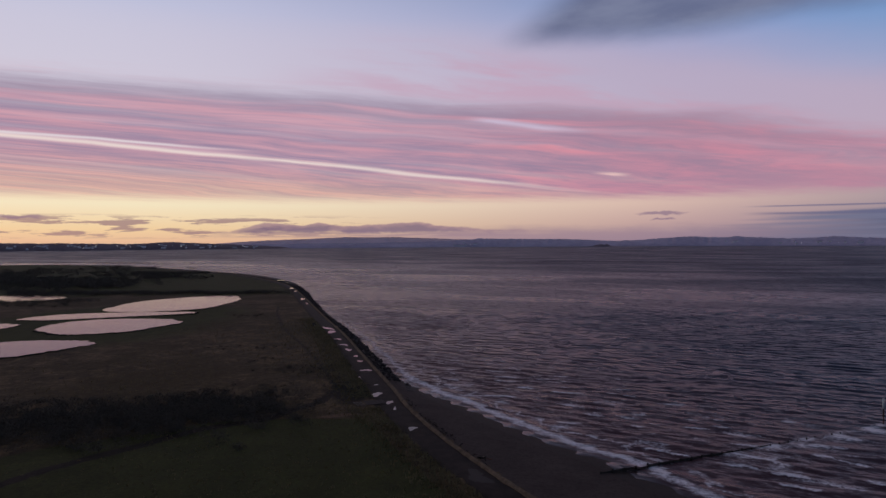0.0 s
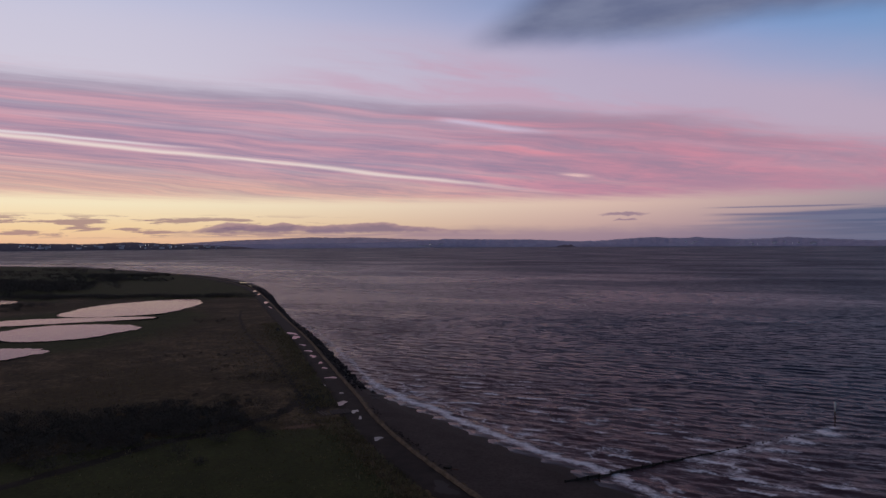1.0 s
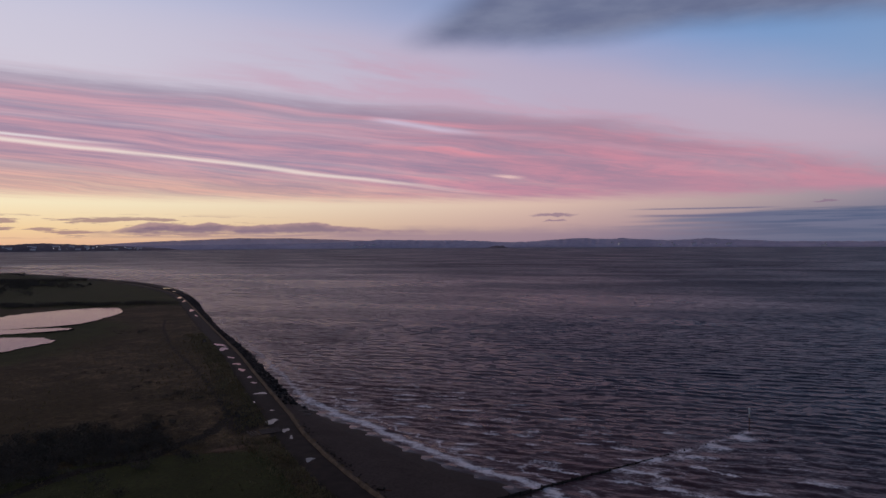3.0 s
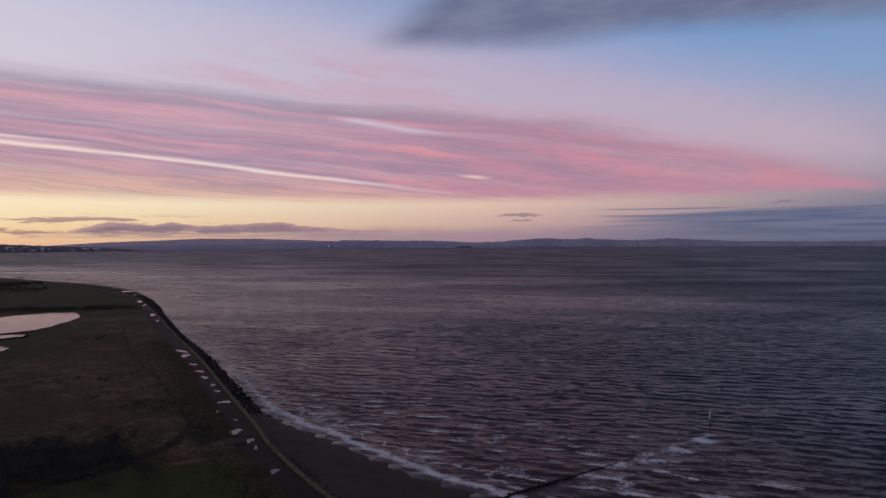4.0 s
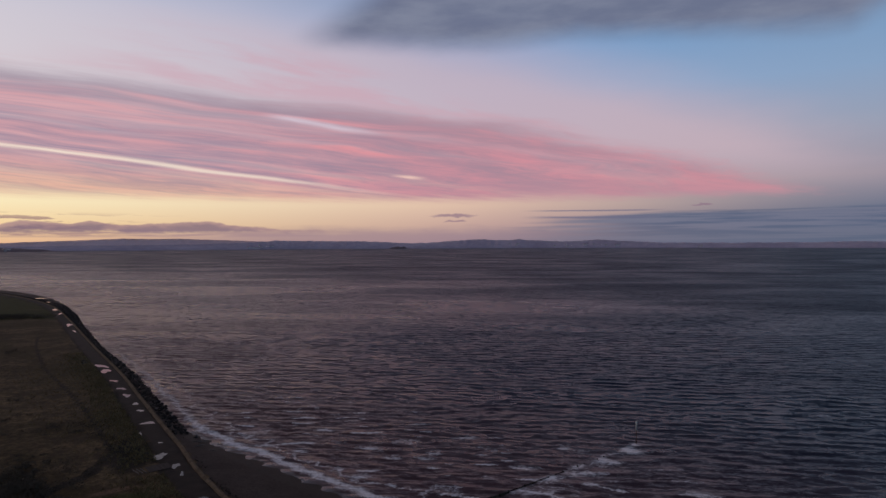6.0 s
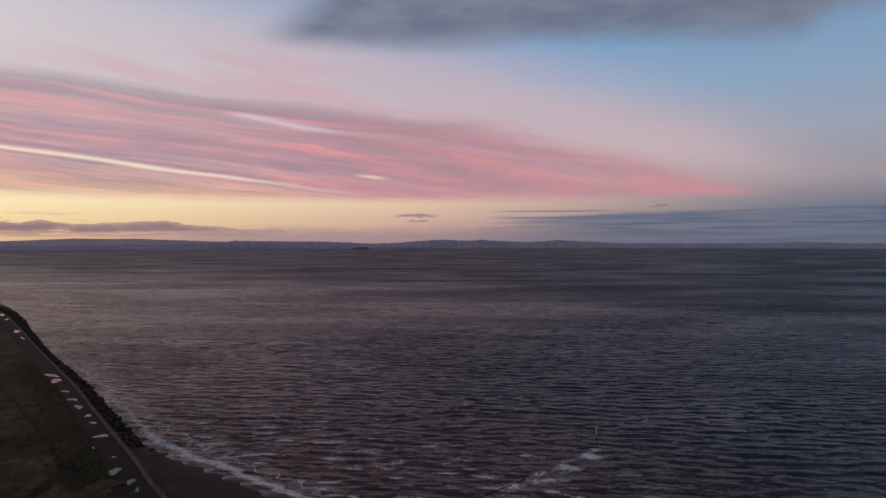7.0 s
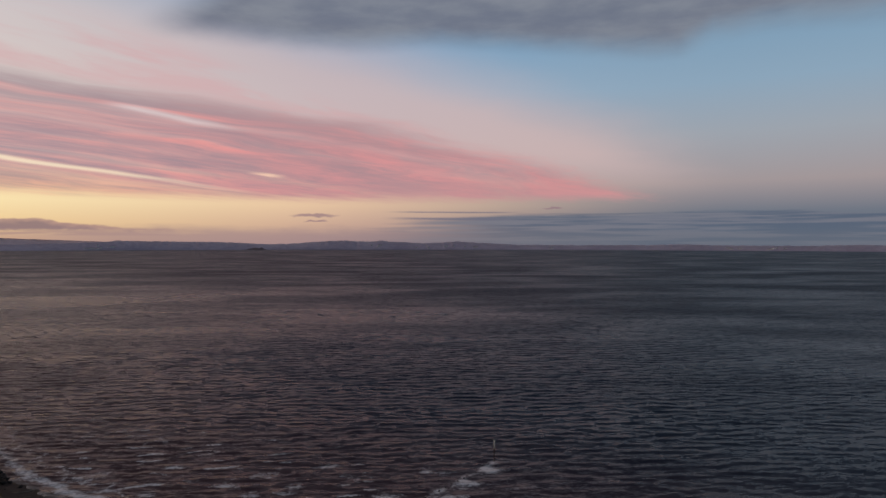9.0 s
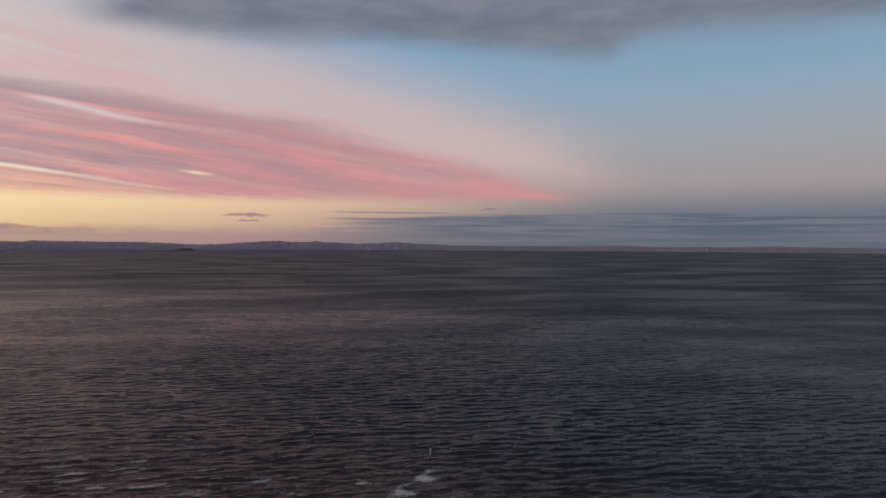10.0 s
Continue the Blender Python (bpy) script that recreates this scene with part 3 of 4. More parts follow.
def build_sea():
    xs, ys = spaced(-60, 270, 0.72, 5200, 1.013, 1.035), spaced(50, 330, 0.58, 5200, 1.0105, 1.1)
    X, Y = [v.astype(np.float32) for v in np.meshgrid(xs, ys)]
    gx, gy = np.gradient(xs), np.gradient(ys)
    cell = np.maximum(gx[None, :] * 0.7, gy[:, None])
    dw = away_on_grid(SHORE_LINE, xs, ys, 4).astype(np.float32)
    cell = cell.astype(np.float32)
    calm = smooth(dw, 0.5, 16.0)
    r = np.random.RandomState(12)
    Z, DX, DY, S, E = [np.zeros(X.shape, np.float32) for _ in range(5)]
    weave = [0.9 * ripple(X, Y, 60, 300 + k) for k in range(3)]
    for k in range(56):
        length = 2.4 * 1.0225 ** k * r.uniform(0.97, 1.03)
        lean = r.normal(0, 14 if length > 3.4 else 24)
        a = radians(90 + WAVE_AZ + lean)
        amp = STEEPNESS * length * r.uniform(0.5, 1.5) * (0.3 + 0.7 * math.exp(-(math.log(length / 5.0) / 0.42) ** 2))
        q, f = r.uniform(0, math.tau), math.tau / length
        share = smooth(length / cell, 3.5, 7.0)
        lull = amp * share
        phase = f * (X * math.cos(a) + Y * math.sin(a) + weave[k % 3]) + q
        Z += lull * np.cos(phase)
        swing = np.sin(phase) * lull
        S += swing
        E += lull ** 2
        DX -= math.cos(a) * (0.6 * swing + 3.0 * lull * np.cos(phase))
        DY -= math.sin(a) * (0.6 * swing + 3.0 * lull * np.cos(phase))
    # even out the wave groups, so that crests stand close to one height
    gust = 0.45 + 0.55 * np.sqrt(E) / np.maximum(np.sqrt(Z * Z + S * S), 1e-4)
    gust = np.minimum(gust, 1.8) * (1.0 + 0.18 * ripple(X, Y, 90, 21))
    Z, DX, DY = Z * calm * gust, DX * calm * gust, DY * calm * gust
    rms = max(float(np.std(Z[(dw > 20) & (dw < 120)])), 0.01)
    # foam: the swash, breakers over the shallows, and the lee of the groyne
    wob = ripple(X, Y, 11, 31) * 1.2 + ripple(X, Y, 4, 32) * 0.5
    beach = smooth(Y, 215, 170) * 0.4 + 0.6 * smooth(Y, 420, 200)
    swash = np.maximum(np.exp(-((dw - 4.2 + wob * 0.7) / 1.9) ** 2), 0.8 * np.exp(-((dw - 9.0 + wob * 1.8) / 1.2) ** 2)) * (0.35 + 0.65 * beach)
    near = smooth(dw, 90, 30) * smooth(dw, 3, 8) * smooth(Y, 270, 185) * smooth(Y, 50, 80)
    breakers = near * smooth(Z / rms, 0.9, 1.45) * smooth(ripple(X, Y, 24, 33), 0.0, 0.5)
    dapple = near * 0.6 * smooth(ripple(X, Y * 1.6, 19, 34) + 0.5 * ripple(X, Y, 6, 38), 0.4, 1.2)
    caps = smooth(Z / rms, 2.0, 2.8) * smooth(ripple(X, Y, 60, 35), 0.2, 0.8) * smooth(dw, 260, 120) * 0.7
    broken = np.zeros(X.shape)
    for px, py, reach in BREAKERS:
        e, f = X - px, Y - py
        across, ahead = e * math.cos(radians(WAVE_AZ)) + f * math.sin(radians(WAVE_AZ)), -e * math.sin(radians(WAVE_AZ)) + f * math.cos(radians(WAVE_AZ))
        ahead = ahead + 0.5 * ripple(across, ahead * 0 + px, 9, 44)
        broken = np.maximum(broken, np.exp(-(across / reach) ** 2) * np.where(ahead < 0, np.exp(-(ahead / 0.7) ** 2), np.exp(-ahead / 3.6) * 0.85))
    (ax, ay), (bx, by) = GROYNE
    ex, ey = bx - ax, by - ay
    n = math.hypot(ex, ey)
    along, off = ((X - ax) * ex + (Y - ay) * ey) / n, ((X - ax) * -ey + (Y - ay) * ex) / n
    lee = smooth(along, 15, 36) * smooth(along, n + 8, n - 1) * np.where(off < 0, np.exp(np.minimum(off, 0) / 10.0), np.exp(-np.maximum(off, 0) / 1.6))
    lee = lee * (0.74 + 0.4 * ripple(X, Y, 7, 36)) + 0.25 * np.exp(-((along - n) / 4) ** 2 - (off / 2.5) ** 2)
    foam = np.clip(np.maximum.reduce([swash * 0.95, breakers * 0.9, dapple, caps, lee * 0.95, broken * 1.05]), 0, 1)
    Z += 0.10 * wob * np.exp(-(dw / 4.0) ** 2) * beach
    Z += 0.14 * np.exp(-((dw - 5.5 + wob) / 1.6) ** 2) * beach
    ob = sheet_mesh("sea", X + DX, Y + DY, Z, SEA, {"foam": foam, "exposed": smooth(dw, 20, 650), "shallow": smooth(dw, 130, 5), "film": smooth(dw, 3.2, 0.8) * smooth(Y, 200, 176), "open": np.maximum(0.12 + 0.88 * smooth(dw, 0.3, 4.0), 1 - smooth(Y, 196, 176))}, dw > -12)
    tagged(ob, "dark choppy sea with wind waves and white surf along the beach", "sea", kind="structure")


build_ground()
build_sea()

# ---- far shore ----


def bearing(a, r):
    return r * math.sin(radians(a)), r * math.cos(radians(a))


def ridge_height(profile, a):
    return np.interp(a, [p[0] for p in profile], [p[1] for p in profile])


def build_ridge(name, profile, radius, breadth, mat, label, seed, rough=2.0):
    """A long hill range round the bay: it rises from the water to its skyline and falls behind."""
    az_lo, az_hi = profile[0][0], profile[-1][0]
    A = np.linspace(az_lo, az_hi, int((az_hi - az_lo) * 9))
    rows = [0.0, 0.06, 0.3, 0.65, 1.0, 1.5]
    share = [-0.15, 0.10, 0.42, 0.74, 1.0, 0.2]
    H = ridge_height(profile, A) + rough * ripple(A * 100, A * 0, 90, seed) * 0.6 + rough * ripple(A * 100, A * 0, 25, seed + 1) * 0.6 + rough * ripple(A * 100, A * 0, 60, seed + 4) * 0.5
    fade = np.clip(np.minimum(A - az_lo, az_hi - A) / 1.0, 0, 1)
    H = np.maximum(H * fade, 0)
    X = np.stack([(radius + breadth * k) * np.sin(np.radians(A)) for k in rows])
    Y = np.stack([(radius + breadth * k) * np.cos(np.radians(A)) for k in rows])
    Z = np.stack([H * k * (1 + 0.15 * ripple(A * 100, A * 0 + k * 40, 60, seed + 2)) if 0 < k < 1 else H * k for k in share])
    ob = sheet_mesh(name, X[::-1], Y[::-1], Z[::-1], mat, {})
    tagged(ob, label, "hills", kind="structure")


RANGE = [(-44, 30), (-34, 33), (-24, 28), (-18, 30), (-12, 32), (-8, 34), (-3, 38), (1, 49), (3.3, 63), (6, 58), (10.8, 55), (13, 47), (15.2, 38),
         (17.5, 46), (19.8, 62), (21.5, 66), (23.3, 58), (24, 58), (24.8, 67), (25.6, 58), (28.6, 48), (30, 52), (31.5, 61), (33, 52), (36.9, 37),
         (42, 34), (48.4, 36), (50.7, 41), (54, 35), (60, 33), (63.4, 41), (68.4, 33), (76, 30), (88, 30)]
TOWN = [(-60, 40), (-44, 46), (-35, 48), (-30, 45), (-26, 38), (-23, 50), (-20, 38), (-17, 26), (-14.5, 14), (-13, 4)]
FARTHER = [(-22, 25), (-16, 56), (-12.5, 66), (-8.6, 80), (-6.5, 76), (-4.5, 78), (-2, 70), (1, 60), (8, 40), (12, 30)]
# the range and the farther hills carry their haze in the material colour
build_ridge("hill_range", RANGE, 4640.0, 160.0, HAZED_HILL, "hills along the far shore of the bay, coloured blue-grey by painted haze", 61)
build_ridge("town_headland", TOWN, 4480.0, 120.0, HEADLAND, "low dark headland across the bay with a town on it", 71)
build_ridge("farther_hills", FARTHER, 4830.0, 40.0, HAZED_PALEHILL, "distant hills behind the far shore, made pale by painted haze", 81, 1.0)


def build_islet():
    X0, Y0 = bearing(14.0, 4560.0)
    U, V = np.meshgrid(np.linspace(-1, 1, 25), np.linspace(-1, 1, 9))
    Z = 20 * np.clip(1 - np.abs(U) ** 2.2 - 0.9 * V * V, -0.2, 1) * (0.75 + 0.35 * ripple(U * 100, V * 30, 60, 91)) - 1.0
    a = radians(-14.0)
    X, Y = X0 + 75 * U * math.cos(a) - 30 * V * math.sin(a), Y0 + 75 * U * math.sin(a) + 30 * V * math.cos(a)
    tagged(sheet_mesh("islet", X, Y, Z, HEADLAND, {}), "small dark rocky islet in the bay", "islet", kind="structure")


build_islet()


def far_house(w, d, h):
    """A plain house: a walled body with a pitched roof of its own."""
    base = new("town_building")
    bm = bmesh.new()
    bmesh.ops.create_cube(bm, size=1, matrix=Matrix.Translation((0, 0, h / 2 - 1)) @ Matrix.Diagonal((w, d, h + 2, 1)))
    part("wall", bm, HOUSE, base)
    bm = bmesh.new()
    e = 0.6
    pts = [bm.verts.new(p) for p in ((-w / 2 - e, -d / 2 - e, h), (w / 2 + e, -d / 2 - e, h), (w / 2 + e, d / 2 + e, h), (-w / 2 - e, d / 2 + e, h), (-w / 2, 0, h + d * 0.32), (w / 2, 0, h + d * 0.32))]
    for f in ((0, 1, 5, 4), (2, 3, 4, 5), (1, 2, 5), (3, 0, 4), (3, 2, 1, 0)):
        bm.faces.new([pts[i] for i in f])
    part("roof", bm, SLATE, base, "dark slate roof")
    return base


def slope_at(profile, a, radius, breadth, r):
    return float(ridge_height(profile, a)) * float(np.interp((r - radius) / breadth, [0.0, 0.06, 0.3, 0.65, 1.0], [-0.15, 0.10, 0.42, 0.74, 1.0]))


def build_town():
    rnd = random.Random(5)
    kinds = [far_house(20, 10, 5), far_house(30, 12, 6), far_house(12, 9, 9)]
    for k in kinds:
        tagged(k, "small pale building in the town across the bay", "building", "town across the bay")
    spots = [(rnd.uniform(-36, -16), rnd.uniform(4492, 4545), TOWN, 4480, 120) for _ in range(46)]
    spots += [(m + rnd.uniform(-0.7, 0.7), rnd.uniform(4655, 4700), RANGE, 4640, 160) for m in (1.6, 2.2, 24.5, 28.5, 31, 32.5, 40, 54.5, 58.0, 66) for _ in range(3)]
    for i, (a, r, profile, radius, breadth) in enumerate(spots):
        x, y = bearing(a, r)
        m = pose(x, y, slope_at(profile, a, radius, breadth, r) - 1.5, 0, 0, -a + rnd.uniform(-25, 25))
        if i < 3:
            kinds[i].matrix_basis = m
        else:
            copy_thing(rnd.choice(kinds), m)
    lamp = new("town_light")
    tagged(lamp, "bright white light on a mast in the far town", "light", "lights of the far town")
    bm = bmesh.new()
    bmesh.ops.create_icosphere(bm, subdivisions=1, radius=1.5, matrix=Matrix.Translation((0, 0, 9)))
    part("lamp_head", bm, LAMP, lamp, "glowing white lamp head")
    bm = bmesh.new()
    bmesh.ops.create_cone(bm, cap_ends=True, segments=6, radius1=0.5, radius2=0.3, depth=9, matrix=Matrix.Translation((0, 0, 3.5)))
    part("mast", bm, SLATE, lamp)
    spots = [(rnd.uniform(-35, -16.5), rnd.uniform(4490, 4535), TOWN, 4480, 120) for _ in range(26)]
    spots += [(a, 4660.0, RANGE, 4640, 160) for a in (1.9, 2.5, 24.4, 29.3, 31.8, 57.6, 58.4)]
    for i, (a, r, profile, radius, breadth) in enumerate(spots):
        x, y = bearing(a, r)
        m = pose(x, y, slope_at(profile, a, radius, breadth, r), 0, 0, -a)
        if i:
            copy_thing(lamp, m)
        else:
            lamp.matrix_basis = m


build_town()


def build_mudflat(name, x, y, length, breadth, turn, seed):
    U, V = np.meshgrid(np.linspace(-1, 1, 41), np.linspace(-1, 1, 9))
    Z = 0.9 * np.clip(1 - np.abs(U) ** 3 - V * V * (1 + 0.3 * ripple(U * 100, V, 50, seed)), -0.6, 1) - 0.3
    a = radians(turn)
    X = x + length * U * math.cos(a) - breadth * V * math.sin(a) + 14 * ripple(U * 100, V, 70, seed)
    Y = y + length * U * math.sin(a) + breadth * V * math.cos(a) + 10 * ripple(U * 100, V, 60, seed + 1)
    o = np.ones(U.shape)
    ob = sheet_mesh(name, X, Y, Z, GROUND, {"green": o * 0, "worn": o * 0, "sand": o, "wet": o * 0.5, "bare": o * 0})
    tagged(ob, "low bank of wet sand off the far point", "sandbank", kind="structure")


build_mudflat("sandbank", -820, 1375, 250, 16, -8, 15)
build_mudflat("sandbank_far", -600, 1275, 170, 9, -20, 16)

# ---- ponds and puddles ----


def closed_curve(points, steps=8):
    p = np.array(points, float)
    n = len(p)
    out = []
    for i in range(n):
        a, b, c2, d = p[i - 1], p[i], p[(i + 1) % n], p[(i + 2) % n]
        for k in range(steps):
            t = k / steps
            out.append(0.5 * (2 * b + (c2 - a) * t + (2 * a - 5 * b + 4 * c2 - d) * t * t + (3 * b - a - 3 * c2 + d) * t ** 3))
    return np.array(out)


def build_pond(points, label, seed, wobble):
    ring = closed_curve(points, 16)
    mid = ring.mean(0)
    ang = np.linspace(0, math.tau, len(ring), endpoint=False)
    ring = mid + (ring - mid) * (1 + wobble * ripple(ang * 16, ang * 0, 22, seed) + wobble * 0.5 * ripple(ang * 16, ang * 0, 7, seed + 1))[:, None]
    rag = np.random.RandomState(seed + 40)
    ring = ring + rag.normal(0, 0.35, ring.shape) + 0.8 * np.stack([ripple(ang * 60, ang * 0, 9, seed + 7), ripple(ang * 60, ang * 0, 9, seed + 8)], 1)
    pond = tagged(new("pond"), label, "pond", "flooded hollows in the grass", "structure")
    pond.location = (mid[0], mid[1], 2.42)
    bm = bmesh.new()
    bm.faces.new([bm.verts.new((x - mid[0], y - mid[1], 0)) for x, y in ring])
    bm.normal_update()
    if bm.faces[:][0].normal.z < 0:
        bmesh.ops.reverse_faces(bm, faces=bm.faces[:])
    bmesh.ops.triangulate(bm, faces=bm.faces[:])
    part("water_surface", bm, POND, pond)
    # a thin muddy margin that closes the water against the grass
    bm = bmesh.new()
    inner = [bm.verts.new((x - mid[0], y - mid[1], 0.02)) for x, y in ring]
    outer = [bm.verts.new(((x - mid[0]) * 1.012, (y - mid[1]) * 1.012, -0.9)) for x, y in ring]
    for i in range(len(ring)):
        j = (i + 1) % len(ring)
        f = bm.faces.new((inner[i], inner[j], outer[j], outer[i]))
    part("muddy_margin", bm, WEED, pond, "dark muddy edge")


build_pond([(-136, 430), (-152, 455), (-185, 440), (-199, 405), (-195, 362), (-165, 354), (-141, 367), (-133, 402)], "large shallow pond mirroring the pale sky", 1, 0.04)
build_pond([(-214, 320), (-203, 342), (-167, 350), (-138, 351), (-138, 341), (-165, 329), (-195, 316)], "long narrow pond between grass banks", 2, 0.006)
build_pond([(-180, 283), (-180, 308), (-158, 321), (-131, 314), (-127, 298), (-137, 273), (-157, 265)], "oval pond mirroring the pale sky", 3, 0.04)
build_pond([(-133, 236), (-143, 249), (-172, 247), (-200, 230), (-185, 205), (-149, 212)], "shallow pond with a soft grass edge", 4, 0.04)
build_pond([(-197, 293), (-206, 302), (-235, 300), (-232, 276), (-203, 278)], "small pond with a pointed end", 5, 0.04)
build_pond([(-262, 440), (-290, 466), (-350, 460), (-345, 425), (-290, 418)], "far pond half hidden by bushes", 6, 0.04)


def build_puddle(x, y, across, deep, turn, seed, mat=None, label="shallow puddle of rain water on the shore track"):
    """A puddle of ragged outline lying on the track."""
    rnd = random.Random(seed)
    bm = bmesh.new()
    ring = []
    lobe = rnd.uniform(0, math.tau)
    for k in range(22):
        a = k / 22 * math.tau
        f = 0.8 + 0.22 * math.sin(2 * a + lobe) + 0.16 * math.sin(3 * a + 2 * lobe) + rnd.uniform(-0.2, 0.2)
        ring.append(bm.verts.new((across * f * math.cos(a), deep * f * math.sin(a), 0)))
    bm.faces.new(ring)
    bmesh.ops.triangulate(bm, faces=bm.faces[:])
    ob = part("puddle", bm, mat or PUDDLE)
    ob.matrix_basis = pose(x, y, 2.058, 0, 0, turn)
    tagged(ob, label, "puddle", "puddles along the track")


PUDDLES = [(-17.0, 158.7, 1.4, 2.4),
           (-12.9, 150.7, 0.8, 1.7),
           (-11.2, 145.1, 0.4, 1.2),
           (-6.5, 129.5, 0.8, 1.4),
           (-17.9, 169.4, 0.4, 1.0),
           (-22.9, 189.0, 1.4, 1.7),
           (-23.6, 178.8, 0.3, 1.1),
           (-26.8, 203.5, 0.9, 1.4),
           (-29.3, 212.6, 0.6, 2.2),
           (-33.6, 225.1, 1.2, 2.4),
           (-37.0, 236.4, 1.0, 2.6),
           (-41.3, 250.3, 0.8, 2.2),
           (-51.0, 281.9, 1.3, 7.7),
           (-47.6, 271.1, 1.4, 5.3),
           (-94.8, 430.1, 1.6, 13.7),
           (-115.7, 501.0, 1.2, 9.2),
           (-126.2, 532.5, 2.4, 14.0),
           (-148.1, 600.3, 2.2, 13.3),
           (-165.7, 646.3, 3.9, 15.5),
           (-85.2, 397.9, 0.7, 3.9)]
for i, (px, py, pa, pd) in enumerate(PUDDLES):
    build_puddle(px, py, pa * 1.25, min(pd, 6.0) * 1.15, 18 + 14 * math.sin(5.3 * i), 200 + i)

build_puddle(5.4, 102.6, 2.1, 3.4, 28, 240, DAMP, "thin film of water drying on the dark track")

# ---- the shore track and its bank ----


def offset_line(line, d):
    t = np.gradient(line, axis=0)
    t /= np.linalg.norm(t, axis=1)[:, None]
    return line + np.stack([t[:, 1], -t[:, 0]], 1) * np.reshape(d, (-1, 1))


def evenly(line, step):
    d = np.concatenate([[0], np.cumsum(np.linalg.norm(np.diff(line, axis=0), axis=1))])
    at = np.arange(0, d[-1], step)
    return np.stack([np.interp(at, d, line[:, 0]), np.interp(at, d, line[:, 1])], 1)


SHORE_RUN = evenly(CREST_LINE[(CREST_LINE[:, 1] > 20) & (CREST_LINE[:, 1] < 900)], 1.5)


def build_strip(name, offsets, heights, mat, label, category, jitter=0.0, seed=0):
    k = np.arange(len(SHORE_RUN)) * 1.0
    P = [offset_line(SHORE_RUN, o + jitter * min(1.0, abs(o) / 4) * (ripple(k * 1.5, k * 0 + o * 9, 9, seed) + 0.5 * ripple(k * 1.5, k * 0 + o * 9, 3, seed + 5))) for o in offsets]
    X, Y = np.stack([p[:, 0] for p in P]), np.stack([p[:, 1] for p in P])
    Z = np.stack([np.full(len(k), h) + (0.0 if h < 2.05 else 0.10) * ripple(k * 1.5, k * 0 + o, 7, seed + 3) for o, h in zip(offsets, heights)])
    tagged(sheet_mesh(name, X, Y, Z, mat, {}), label, category, kind="structure")


build_strip("road", (-5.6, -4.5, -3.2, -2.0, -0.9), (2.024, 2.032, 2.040, 2.046, 2.040), ROAD, "worn dark tarmac track along the shore, with puddles", "road", 0.75, 41)
build_strip("verge_bank", (-0.6, -0.4, -0.12, 0.14, 0.4, 0.75), (1.95, 2.25, 2.4, 2.38, 2.2, 1.7), BANK, "low bank of dry tan grass along the seaward edge of the track", "bank", 0.7, 43)

# ---- groyne and its marker ----


def box(bm, size, m):
    bmesh.ops.create_cube(bm, size=1, matrix=m @ Matrix.Diagonal((*size, 1)))


def shared(name, mesh, parent, m):
    ob = new(name, mesh)
    ob.parent = parent
    ob.matrix_basis = m
    return ob


def build_groyne():
    (ax, ay), (bx, by) = GROYNE
    n = math.hypot(bx - ax, by - ay)
    turn = math.degrees(math.atan2(by - ay, bx - ax))
    top = tagged(new("groyne"), "low dark timber groyne running from the beach into the surf", "groyne")
    top.matrix_basis = pose(ax, ay, 0, 0, 0, turn)
    bm = bmesh.new()
    box(bm, (0.24, 0.24, 3.4), Matrix.Translation((0, 0, -1.0)))
    bmesh.ops.bevel(bm, geom=bm.edges[:], offset=0.03, segments=1, affect="EDGES")
    post = part("post", bm, TIMBER, top)
    bm = bmesh.new()
    box(bm, (2.6, 0.10, 0.24), Matrix.Identity(4))
    bmesh.ops.bevel(bm, geom=bm.edges[:], offset=0.02, segments=1, affect="EDGES")
    plank = part("plank", bm, TIMBER, top)
    rnd = random.Random(9)
    count = int(n / 2.5)
    lift = lambda d: 0.62 - 1.08 * d / n
    for i in range(count + 1):
        d = i * 2.5
        m = pose(d, rnd.uniform(-0.05, 0.05), lift(d) - 0.35 + rnd.uniform(-0.12, 0.14), rnd.uniform(-3, 3), rnd.uniform(-3, 3), rnd.uniform(-6, 6))
        if i == 0:
            post.matrix_basis = m
        else:
            shared("post", post.data, top, m)
    first = True
    for i in range(count):
        for row in range(5):
            if rnd.random() < 0.07 and row == 0:
                continue
            d = i * 2.5 + 1.25
            m = pose(d, 0.2, lift(d) - 0.02 - 0.25 * row + rnd.uniform(-0.03, 0.03), rnd.uniform(-2, 2), rnd.uniform(-1.2, 1.2), 0)
            if first:
                plank.matrix_basis, first = m, False
            else:
                shared("plank", plank.data, top, m)


def build_marker():
    mark = tagged(new("marker_post"), "rusty steel marker post with a pale top, standing in the sea", "marker post")
    mark.location = (94.8, 137.4, 0)

    def tube(r1, r2, z0, z1, seg=12):
        bm = bmesh.new()
        bmesh.ops.create_cone(bm, cap_ends=True, segments=seg, radius1=r1, radius2=r2, depth=z1 - z0, matrix=Matrix.Translation((0, 0, (z0 + z1) / 2)))
        return bm

    part("pole", tube(0.13, 0.11, -3.0, 3.4), RUST, mark, "rust-brown steel pole", True)
    part("painted_sleeve", tube(0.18, 0.18, 3.3, 5.1), PALE, mark, "pale painted sleeve", True)
    part("collar", tube(0.22, 0.22, 3.2, 3.32), RUST, mark)
    part("topmark", tube(0.27, 0.25, 5.1, 5.55), PALE, mark, "pale can-shaped topmark")


build_groyne()
build_marker()


